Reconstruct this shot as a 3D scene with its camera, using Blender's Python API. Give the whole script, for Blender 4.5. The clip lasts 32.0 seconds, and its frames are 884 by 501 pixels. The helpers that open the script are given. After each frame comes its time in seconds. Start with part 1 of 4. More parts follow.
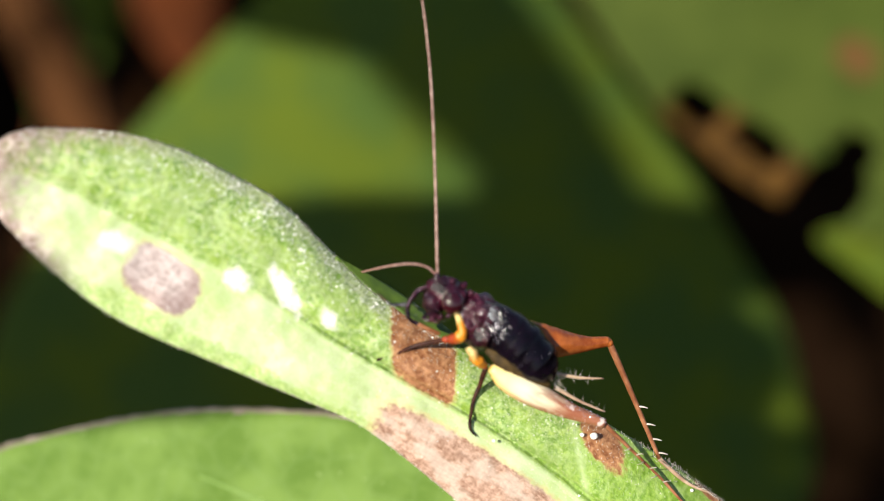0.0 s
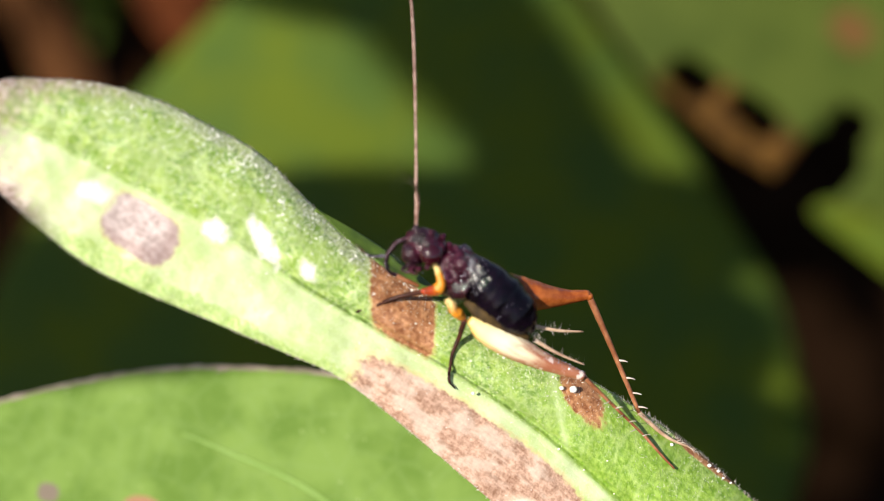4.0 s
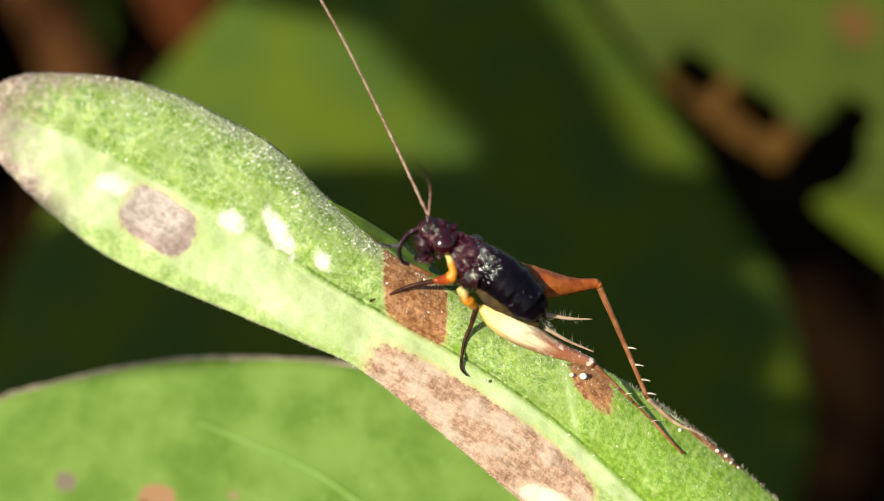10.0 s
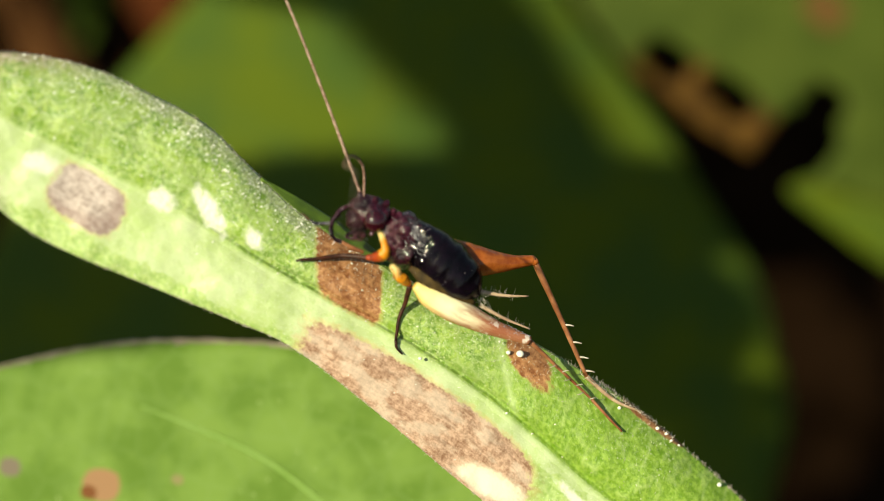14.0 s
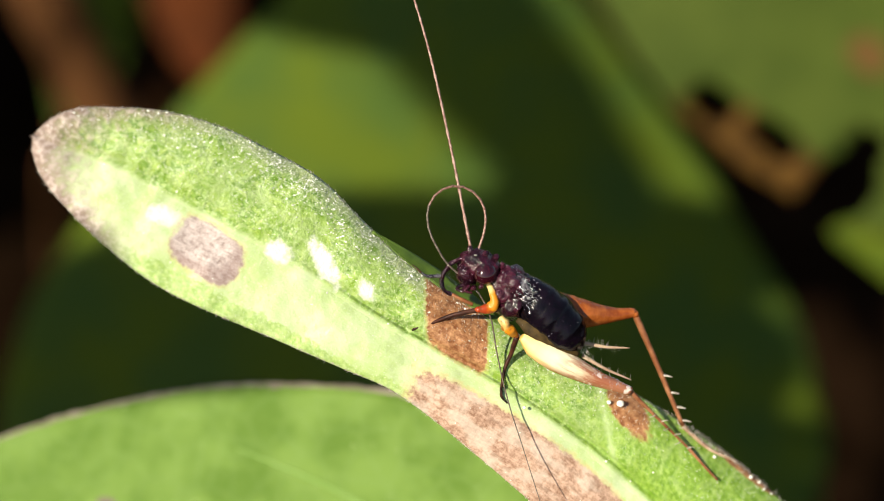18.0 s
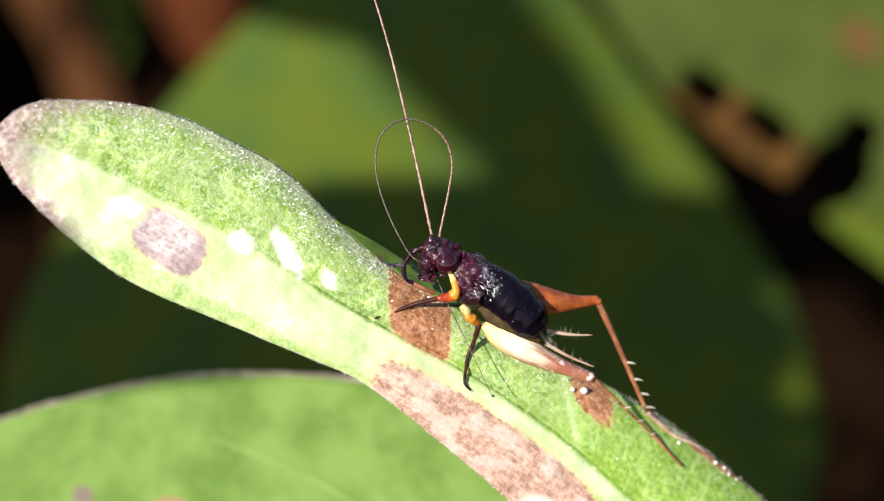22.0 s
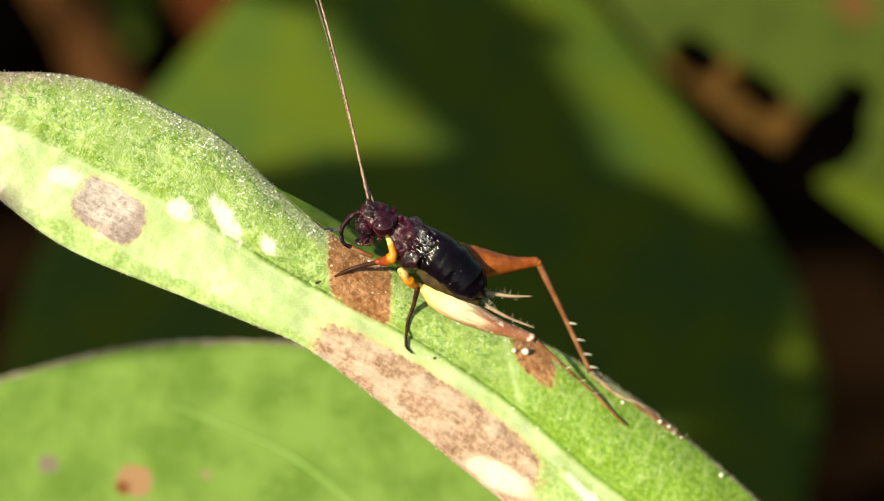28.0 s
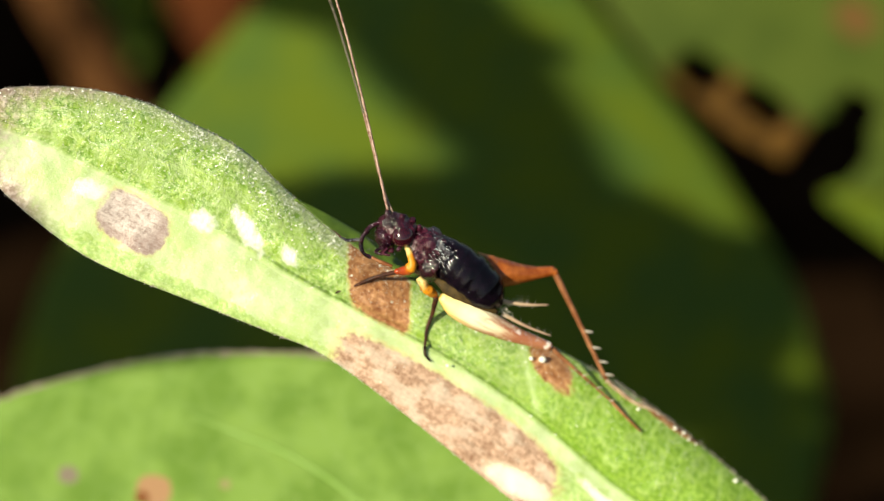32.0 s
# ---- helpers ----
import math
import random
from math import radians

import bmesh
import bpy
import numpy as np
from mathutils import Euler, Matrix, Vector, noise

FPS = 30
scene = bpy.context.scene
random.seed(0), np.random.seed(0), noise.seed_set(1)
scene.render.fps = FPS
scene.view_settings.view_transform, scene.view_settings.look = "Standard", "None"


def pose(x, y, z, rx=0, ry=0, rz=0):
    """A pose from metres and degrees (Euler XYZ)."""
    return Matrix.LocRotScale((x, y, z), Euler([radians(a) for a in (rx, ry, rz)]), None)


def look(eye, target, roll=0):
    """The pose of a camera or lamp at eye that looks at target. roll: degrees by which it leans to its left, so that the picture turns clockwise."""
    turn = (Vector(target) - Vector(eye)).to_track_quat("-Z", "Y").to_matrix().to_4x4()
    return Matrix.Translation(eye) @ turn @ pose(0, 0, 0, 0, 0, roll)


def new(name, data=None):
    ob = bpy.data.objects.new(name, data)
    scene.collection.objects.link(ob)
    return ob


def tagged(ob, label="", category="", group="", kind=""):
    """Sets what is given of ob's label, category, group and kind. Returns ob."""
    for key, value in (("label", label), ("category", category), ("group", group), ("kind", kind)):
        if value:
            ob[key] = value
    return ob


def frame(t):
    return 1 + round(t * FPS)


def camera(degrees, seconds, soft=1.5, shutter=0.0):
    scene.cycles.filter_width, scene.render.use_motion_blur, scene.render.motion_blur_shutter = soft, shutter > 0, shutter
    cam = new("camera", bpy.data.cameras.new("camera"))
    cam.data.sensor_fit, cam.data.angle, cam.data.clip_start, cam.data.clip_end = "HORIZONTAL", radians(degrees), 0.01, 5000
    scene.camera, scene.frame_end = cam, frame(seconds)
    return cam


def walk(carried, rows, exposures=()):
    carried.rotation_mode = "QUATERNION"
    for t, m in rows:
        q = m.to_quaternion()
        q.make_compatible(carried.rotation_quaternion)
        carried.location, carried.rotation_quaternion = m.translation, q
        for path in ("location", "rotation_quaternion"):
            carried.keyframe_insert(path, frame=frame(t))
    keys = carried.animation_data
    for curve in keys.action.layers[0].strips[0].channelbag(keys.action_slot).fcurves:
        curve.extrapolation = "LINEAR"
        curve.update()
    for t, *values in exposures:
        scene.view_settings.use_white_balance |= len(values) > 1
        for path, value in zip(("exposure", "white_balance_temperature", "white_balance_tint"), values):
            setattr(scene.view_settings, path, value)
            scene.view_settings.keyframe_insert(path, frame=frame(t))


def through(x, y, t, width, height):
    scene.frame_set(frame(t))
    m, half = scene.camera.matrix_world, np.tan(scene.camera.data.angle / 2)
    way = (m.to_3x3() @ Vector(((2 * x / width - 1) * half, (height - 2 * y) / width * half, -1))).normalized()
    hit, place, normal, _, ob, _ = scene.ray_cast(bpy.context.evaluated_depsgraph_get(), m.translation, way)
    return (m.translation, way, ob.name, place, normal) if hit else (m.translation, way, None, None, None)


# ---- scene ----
cam = camera(30, 32.0, soft=0.85, shutter=0.0)
cam.data.dof.use_dof = True
cam.data.dof.focus_distance = 0.0461
cam.data.dof.aperture_fstop = 37.0
PATH = [
    (0, pose(-0.001168, -0.036032, 0.226427, 55.235, -0.920, -0.484)),
    (0.5, pose(-0.000952, -0.036350, 0.226795, 54.915, -0.984, -0.458)),
    (1, pose(-0.000770, -0.036189, 0.226691, 54.904, -1.030, -0.365)),
    (1.5, pose(-0.000806, -0.036367, 0.226995, 54.891, -0.911, -0.367)),
    (2, pose(-0.000596, -0.036631, 0.227174, 54.847, -0.854, -0.284)),
    (2.5, pose(-0.000275, -0.036535, 0.226860, 54.917, -0.820, -0.474)),
    (3, pose(-0.000328, -0.036534, 0.226306, 54.953, -0.812, -0.385)),
    (3.5, pose(-0.000520, -0.036658, 0.225942, 54.850, -0.885, -0.256)),
    (5.5, pose(-0.000012, -0.036381, 0.225073, 54.940, -0.810, -0.361)),
    (6, pose(-0.000363, -0.036427, 0.225276, 54.966, -0.738, -0.457)),
    (6.5, pose(0.000204, -0.037107, 0.226361, 54.761, -0.566, -0.201)),
    (7, pose(-0.000207, -0.036949, 0.226408, 54.745, -0.650, -0.263)),
    (7.5, pose(-0.000156, -0.037103, 0.226702, 54.803, -1.018, -0.372)),
    (8, pose(0.000159, -0.037119, 0.226194, 54.865, -0.951, -0.548)),
    (8.5, pose(0.000078, -0.037156, 0.225362, 54.650, -0.859, -0.567)),
    (9, pose(0.000781, -0.037212, 0.225110, 54.654, -0.592, -0.336)),
    (9.5, pose(0.000518, -0.037031, 0.225300, 54.161, -0.396, -0.161)),
    (10, pose(-0.000713, -0.037407, 0.225933, 54.766, -0.611, -0.356)),
    (10.5, pose(-0.000610, -0.037581, 0.226475, 54.964, -0.439, -0.163)),
    (11, pose(-0.000179, -0.037524, 0.226501, 54.869, -0.546, -0.207)),
    (11.5, pose(-0.000477, -0.037496, 0.226670, 54.836, -0.623, -0.295)),
    (12, pose(-0.000024, -0.037551, 0.226503, 54.696, -0.527, -0.394)),
    (12.5, pose(-0.000183, -0.037515, 0.226014, 54.661, -0.567, -0.404)),
    (13, pose(0.000603, -0.037631, 0.225930, 54.760, -0.344, -0.495)),
    (13.5, pose(0.001094, -0.037579, 0.225266, 54.766, -0.217, -0.569)),
    (15.5, pose(0.001291, -0.037281, 0.225209, 54.734, -0.013, -0.297)),
    (16, pose(0.000490, -0.037631, 0.225464, 54.907, -0.329, -0.337)),
    (16.5, pose(-0.000520, -0.037974, 0.226198, 54.872, -0.444, -0.040)),
    (17, pose(-0.000809, -0.038078, 0.226620, 54.991, -0.713, -0.234)),
    (17.5, pose(-0.001383, -0.038125, 0.226316, 55.076, -0.400, -0.033)),
    (18, pose(-0.001851, -0.038168, 0.226613, 55.651, -0.668, -0.284)),
    (18.5, pose(-0.002418, -0.038149, 0.227006, 54.970, -0.808, -0.304)),
    (19, pose(-0.001876, -0.037994, 0.226888, 55.149, -0.844, -0.320)),
    (19.5, pose(-0.001305, -0.038027, 0.226814, 55.219, -0.658, -0.174)),
    (20, pose(-0.001185, -0.037934, 0.226564, 55.233, -0.542, -0.251)),
    (20.5, pose(-0.001365, -0.038318, 0.227275, 55.377, -0.446, -0.278)),
    (21, pose(-0.000663, -0.038334, 0.227356, 55.241, -0.124, -0.167)),
    (21.5, pose(-0.000531, -0.038345, 0.227349, 55.175, -0.226, -0.107)),
    (22, pose(-0.000219, -0.038419, 0.226839, 55.217, 0.052, 0.085)),
    (22.5, pose(-0.000378, -0.038209, 0.226132, 55.152, 0.029, -0.061)),
    (23, pose(-0.000394, -0.038177, 0.226463, 54.991, 0.172, 0.048)),
    (23.5, pose(-0.000428, -0.038125, 0.226330, 55.010, 0.425, 0.218)),
    (24, pose(-0.000135, -0.038507, 0.226751, 55.198, 0.360, 0.154)),
    (24.5, pose(-0.000063, -0.038942, 0.227380, 55.067, 0.489, 0.255)),
    (25, pose(0.000455, -0.038733, 0.227115, 55.130, 0.353, -0.025)),
    (25.5, pose(0.000772, -0.038840, 0.227480, 55.043, 0.420, 0.080)),
    (27.5, pose(0.001178, -0.038739, 0.226538, 54.724, 0.654, 0.376)),
    (28, pose(0.002794, -0.038985, 0.226663, 54.506, 1.760, 0.780)),
    (28.5, pose(0.001732, -0.039775, 0.227462, 55.578, 1.775, 0.760)),
    (29, pose(0.002034, -0.040123, 0.227981, 55.215, 1.786, 0.770)),
    (29.5, pose(0.001537, -0.039948, 0.227963, 55.219, 1.931, 0.659)),
    (30, pose(0.002301, -0.039800, 0.227411, 55.073, 2.082, 0.627)),
    (30.5, pose(0.002040, -0.040047, 0.227082, 55.451, 2.117, 0.566)),
    (31, pose(0.001842, -0.039927, 0.227002, 55.485, 1.828, 0.407)),
    (31.5, pose(0.002035, -0.040041, 0.226981, 55.253, 1.950, 0.396)),
    (32, pose(0.002205, -0.039759, 0.226896, 55.161, 1.919, 0.543)),
]
# the picture brightens and dims a little and its white balance drifts: seconds, stops, kelvin, tint
EXPOSURES = ((0, 0.95, 6400, 12), (3, 0.95, 6500, 13), (6, 0.99, 6250, 18), (9, 0.92, 6500, 13), (10, 0.80, 7000, 4), (11.5, 0.72, 7700, -3), (16, 0.70, 7700, -4), (17, 0.70, 7400, 0), (18, 0.91, 6800, 8),
             (20, 0.92, 6500, 13), (21, 1.0, 6700, 11), (22, 1.06, 6100, 17), (23, 0.90, 6500, 10), (24, 0.88, 6500, 10), (25, 0.85, 7700, -2), (28, 0.87, 7700, -2), (29, 1.10, 6900, 8), (30, 1.13, 6350, 14), (31, 0.97, 6900, 7), (32, 0.92, 7300, 0))
walk(cam, PATH, EXPOSURES)

# ---- light: a clear sky and a sun behind the eye, to its left ----
MM = 0.001
PLANT = pose(0, 0, 0.2, 55)            # local x right, y up the leaf, z towards the viewer; millimetres times MM
SUN_LOCAL = Vector((-0.50, 0.15, 0.85)).normalized()
SUN_WAY = PLANT.to_3x3() @ SUN_LOCAL
elevation = math.asin(SUN_WAY.z)
azimuth = math.atan2(SUN_WAY.x, SUN_WAY.y)
world = bpy.data.worlds.new("sky")
scene.world = world
world.use_nodes = True
sky = world.node_tree.nodes.new("ShaderNodeTexSky")
sky.sky_type, sky.sun_disc = "NISHITA", False
sky.sun_elevation, sky.sun_rotation = elevation, azimuth
background = world.node_tree.nodes["Background"]
background.inputs["Strength"].default_value = 0.06
world.node_tree.links.new(sky.outputs["Color"], background.inputs["Color"])
lamp = bpy.data.lights.new("sun", "SUN")
lamp.energy, lamp.angle, lamp.color = 4.3, radians(0.53), (1.0, 0.93, 0.77)
sun = new("sun", lamp)
sun.matrix_world = look(SUN_WAY * 3, (0, 0, 0))


# ---- materials ----
class Nodes:
    """A small writer of node materials."""

    def __init__(self, name):
        self.mat = bpy.data.materials.new(name)
        self.mat.use_nodes = True
        self.tree = self.mat.node_tree
        self.bsdf = self.tree.nodes["Principled BSDF"]
        self.out = self.tree.nodes["Material Output"]
        self.uv_node = None

    def add(self, kind, **values):
        node = self.tree.nodes.new(kind)
        for key, value in values.items():
            node.inputs[key.replace("_", " ")].default_value = value
        return node

    def link(self, a, b):
        self.tree.links.new(a, b)

    def feed(self, socket, value):
        if isinstance(value, bpy.types.NodeSocket):
            self.link(value, socket)
        else:
            socket.default_value = value

    def uv(self):
        if self.uv_node is None:
            self.uv_node = self.tree.nodes.new("ShaderNodeUVMap")
            self.uv_node.uv_map = "plan"
        return self.uv_node.outputs["UV"]

    def coords(self):
        return self.tree.nodes.new("ShaderNodeTexCoord").outputs["Object"]

    def math(self, op, a, b=0.0, clamp=False):
        node = self.tree.nodes.new("ShaderNodeMath")
        node.operation, node.use_clamp = op, clamp
        self.feed(node.inputs[0], a)
        self.feed(node.inputs[1], b)
        return node.outputs[0]

    def noise(self, vector, scale, detail=4.0, rough=0.55):
        node = self.add("ShaderNodeTexNoise", Scale=scale, Detail=detail, Roughness=rough)
        self.link(vector, node.inputs["Vector"])
        return node.outputs["Fac"]

    def step(self, value, low, high):
        """0 below low, 1 above high, smooth between."""
        node = self.tree.nodes.new("ShaderNodeMapRange")
        node.interpolation_type = "SMOOTHSTEP"
        self.feed(node.inputs["Value"], value)
        node.inputs["From Min"].default_value, node.inputs["From Max"].default_value = low, high
        return node.outputs["Result"]

    def mix(self, fac, a, b):
        node = self.tree.nodes.new("ShaderNodeMix")
        node.data_type = "RGBA"
        self.feed(node.inputs[0], fac)
        for socket, value in ((node.inputs[6], a), (node.inputs[7], b)):
            self.feed(socket, (*value, 1.0) if isinstance(value, tuple) else value)
        return node.outputs[2]

    def split(self, vector):
        node = self.tree.nodes.new("ShaderNodeSeparateXYZ")
        self.link(vector, node.inputs[0])
        return node.outputs[0], node.outputs[1]

    def net(self, vector, scale, width):
        """A mesh of fine veins: 1 on a vein, 0 between."""
        node = self.add("ShaderNodeTexVoronoi", Scale=scale)
        node.feature = "DISTANCE_TO_EDGE"
        self.link(vector, node.inputs["Vector"])
        return self.math("SUBTRACT", 1.0, self.step(node.outputs["Distance"], 0.0, width))

    def stretched(self, vector, x, y):
        node = self.tree.nodes.new("ShaderNodeMapping")
        node.inputs["Scale"].default_value = (x, y, 1.0)
        self.link(vector, node.inputs["Vector"])
        return node.outputs["Vector"]

    def blot(self, x, y, cx, cy, rx, ry, edge=0.15, power=2.0, ragged=None, amount=0.0):
        """A mask, 1 inside a rounded blot of the plan and 0 outside."""
        dx = self.math("POWER", self.math("ABSOLUTE", self.math("DIVIDE", self.math("SUBTRACT", x, cx), rx)), power)
        dy = self.math("POWER", self.math("ABSOLUTE", self.math("DIVIDE", self.math("SUBTRACT", y, cy), ry)), power)
        d = self.math("ADD", dx, dy)
        if ragged is not None:
            d = self.math("ADD", d, self.math("MULTIPLY", self.math("SUBTRACT", ragged, 0.5), amount))
        return self.math("SUBTRACT", 1.0, self.step(d, 1.0 - edge, 1.0 + edge))

    def bump(self, height, strength, distance):
        node = self.add("ShaderNodeBump", Strength=strength, Distance=distance)
        self.link(height, node.inputs["Height"])
        self.link(node.outputs["Normal"], self.bsdf.inputs["Normal"])

    def finish(self, colour, rough=0.5, through=0.0, through_colour=None, specular=0.5):
        """Base colour and gloss; through: the share of light that shines through a thin leaf."""
        self.feed(self.bsdf.inputs["Base Color"], (*colour, 1.0) if isinstance(colour, tuple) else colour)
        self.feed(self.bsdf.inputs["Roughness"], rough)
        self.bsdf.inputs["Specular IOR Level"].default_value = specular
        if through:
            node = self.tree.nodes.new("ShaderNodeBsdfTranslucent")
            c = through_colour or colour
            self.feed(node.inputs["Color"], (*c, 1.0) if isinstance(c, tuple) else c)
            mix = self.add("ShaderNodeMixShader", Fac=through)
            self.link(self.bsdf.outputs[0], mix.inputs[1])
            self.link(node.outputs[0], mix.inputs[2])
            self.link(mix.outputs[0], self.out.inputs["Surface"])
        return self.mat


def perched_leaf_material():
    n = Nodes("perched_leaf")
    uv = n.uv()
    x, y = n.split(uv)
    fine, mid, wide = n.noise(uv, 6.5, 4), n.noise(uv, 2.6, 4), n.noise(uv, 0.7, 3)
    grain = n.noise(uv, 17.0, 3)
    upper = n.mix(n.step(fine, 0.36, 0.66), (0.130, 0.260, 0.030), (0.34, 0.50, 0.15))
    upper = n.mix(n.math("MULTIPLY", n.step(n.noise(uv, 4.6, 4, 0.65), 0.50, 0.60), 0.65), upper, (0.46, 0.60, 0.15))
    upper = n.mix(n.math("MULTIPLY", n.step(grain, 0.56, 0.63), 0.7), upper, (0.66, 0.74, 0.42))
    upper = n.mix(n.math("MULTIPLY", n.step(n.noise(uv, 1.3, 3), 0.46, 0.62), 0.45), upper, (0.40, 0.55, 0.10))
    upper = n.mix(n.math("MULTIPLY", n.step(n.noise(uv, 1.9, 4, 0.6), 0.50, 0.62), 0.55), upper, (0.17, 0.32, 0.012))
    crumbs = n.noise(uv, 11.0, 2, 0.6)
    share = n.step(n.math("ADD", n.math("MULTIPLY", y, 0.10), n.math("MULTIPLY", mid, 0.8)), 0.36, 0.72)
    upper = n.mix(n.math("MULTIPLY", n.math("MULTIPLY", n.step(crumbs, 0.585, 0.63), share), 0.9), upper, (0.84, 0.87, 0.74))
    upper = n.mix(n.step(wide, 0.45, 0.7), upper, (0.29, 0.42, 0.11))
    # lower half painted paler than the upper, for the strong sun on it
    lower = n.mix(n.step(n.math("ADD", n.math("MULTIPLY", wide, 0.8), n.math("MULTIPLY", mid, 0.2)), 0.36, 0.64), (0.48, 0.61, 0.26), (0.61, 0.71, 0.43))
    narrow = n.math("MULTIPLY", n.math("MAXIMUM", n.math("SUBTRACT", x, 7.0), 0.0), 0.10)
    strip = n.math("ADD", n.math("SUBTRACT", narrow, y), n.math("MULTIPLY", n.math("ADD", n.math("MULTIPLY", mid, 0.6), n.math("MULTIPLY", fine, 0.4)), 1.3))
    strip = n.math("MULTIPLY", n.step(strip, 2.30, 2.42), n.step(x, 2.5, 4.5))
    lower = n.mix(n.math("MULTIPLY", strip, 0.7), lower, n.mix(n.step(fine, 0.40, 0.62), (0.24, 0.42, 0.05), (0.46, 0.60, 0.18)))
    lower = n.mix(n.math("MULTIPLY", n.step(n.noise(uv, 5.0, 5, 0.7), 0.54, 0.62), 0.32), lower, (0.42, 0.58, 0.17))
    lower = n.mix(n.math("MULTIPLY", n.step(grain, 0.58, 0.68), 0.4), lower, (0.80, 0.84, 0.66))
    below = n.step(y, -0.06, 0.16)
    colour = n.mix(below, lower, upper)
    # shadow in the groove beside the midrib, painted as a broken dark line
    groove_shade = n.math("SUBTRACT", 1.0, n.step(n.math("ABSOLUTE", n.math("SUBTRACT", n.math("ADD", y, n.math("MULTIPLY", fine, 0.06)), 0.19)), 0.015, 0.05))
    groove_shade = n.math("MULTIPLY", groove_shade, n.step(x, 6.5, 11.0))
    colour = n.mix(n.math("MULTIPLY", n.math("MULTIPLY", groove_shade, n.step(mid, 0.34, 0.52)), 0.85), colour, (0.10, 0.17, 0.025))
    cells = n.net(n.stretched(uv, 0.8, 1.0), 3.2, 0.16)
    colour = n.mix(n.math("MULTIPLY", cells, 0.22), colour, (0.62, 0.70, 0.42))
    # towards the stalk both halves are fresh green again
    fresh = n.mix(n.step(fine, 0.35, 0.68), (0.14, 0.28, 0.014), (0.29, 0.45, 0.060))
    colour = n.mix(n.math("MULTIPLY", n.step(x, 15.0, 20.0), n.math("ADD", n.math("MULTIPLY", below, 0.8), n.math("MULTIPLY", n.step(x, 22.0, 27.0), 0.2))), colour, fresh)
    netted = n.math("MULTIPLY", n.net(n.stretched(uv, 1.0, 0.6), 1.7, 0.14), n.math("MULTIPLY", n.step(x, 13.5, 16.0), n.step(y, 0.2, 0.5)))
    colour = n.mix(n.math("MULTIPLY", netted, n.math("MULTIPLY", n.step(mid, 0.40, 0.58), 0.28)), colour, (0.56, 0.68, 0.30))
    # purplish dry tip and rim
    uneven = n.math("ADD", n.math("MULTIPLY", mid, 0.5), n.math("MULTIPLY", fine, 0.5))
    inner = n.blot(x, y, 4.4, 0.2, 3.35, 1.75, 0.6, 2.2, uneven, 2.4)
    tip = n.math("MULTIPLY", n.math("SUBTRACT", 1.0, inner), n.math("SUBTRACT", 1.0, n.step(x, 2.2, 4.2)))
    colour = n.mix(n.math("MULTIPLY", tip, 0.9), colour, n.mix(n.step(fine, 0.42, 0.64), (0.28, 0.17, 0.17), (0.52, 0.40, 0.39)))
    shrink = n.math("MULTIPLY", n.math("MAXIMUM", n.math("SUBTRACT", x, 7.0), 0.0), 0.19)
    rim = n.step(n.math("ADD", n.math("ADD", y, shrink), n.math("MULTIPLY", n.math("ADD", n.math("MULTIPLY", mid, 0.5), n.math("MULTIPLY", fine, 0.5)), 0.9)), 2.38, 2.62)
    colour = n.mix(n.math("MULTIPLY", n.math("MULTIPLY", rim, n.math("SUBTRACT", 1.0, n.step(x, 10.5, 12.0))), 0.40), colour, n.mix(n.step(grain, 0.5, 0.64), (0.36, 0.34, 0.27), (0.78, 0.77, 0.70)))
    # pale scraped patches; those towards the tip also hold painted glare
    for cx, cy, rx, ry, slope in ((3.98, -0.52, 0.40, 0.26, 0.15), (8.36, 0.51, 0.62, 0.28, -0.42), (7.1, 0.12, 0.34, 0.26, 0.0), (9.7, 0.54, 0.28, 0.22, -0.2), (21.6, -0.55, 1.3, 0.16, -0.1)):
        ys = n.math("SUBTRACT", y, n.math("MULTIPLY", n.math("SUBTRACT", x, cx), slope))
        spot = n.blot(x, ys, cx, cy, rx, ry, 0.85, 2.0, uneven, 5.0)
        colour = n.mix(n.math("MULTIPLY", spot, 0.95), colour, (0.88, 0.89, 0.80))
    # faint crosswise pale vein
    cross = n.math("ABSOLUTE", n.math("SUBTRACT", n.math("ADD", x, n.math("MULTIPLY", y, 1.03)), 18.5))
    veil = n.math("MULTIPLY", n.math("SUBTRACT", 1.0, n.step(n.math("ADD", cross, n.math("MULTIPLY", fine, 0.4)), 0.14, 0.46)), n.step(y, 0.1, 0.4))
    colour = n.mix(n.math("MULTIPLY", veil, 0.7), colour, (0.52, 0.64, 0.32))
    # dry brown blotches with a rusty border
    fibre = n.noise(n.stretched(uv, 1.3, 7.0), 1.6, 5)
    grit = n.math("ADD", n.math("MULTIPLY", fine, 0.35), n.math("ADD", n.math("MULTIPLY", n.math("ADD", fibre, mid), 0.22), n.math("MULTIPLY", grain, 0.21)))
    dry = n.mix(n.step(grit, 0.38, 0.62), (0.27, 0.14, 0.085), (0.68, 0.46, 0.35))
    dry = n.mix(n.math("MULTIPLY", n.step(n.noise(n.stretched(uv, 0.7, 1.6), 1.1, 3), 0.46, 0.60), 0.45), dry, (0.78, 0.66, 0.56))
    dry2 = n.mix(n.step(grit, 0.38, 0.62), (0.21, 0.070, 0.024), (0.56, 0.29, 0.14))
    dry3 = n.mix(n.step(grit, 0.36, 0.60), (0.34, 0.25, 0.23), (0.70, 0.60, 0.58))
    core = n.blot(x, y, 5.26, -0.66, 0.86, 0.56, 0.35, 2.6, uneven, 2.0)
    dry3 = n.mix(n.math("MULTIPLY", n.math("SUBTRACT", 1.0, core), 0.45), dry3, (0.26, 0.145, 0.13))
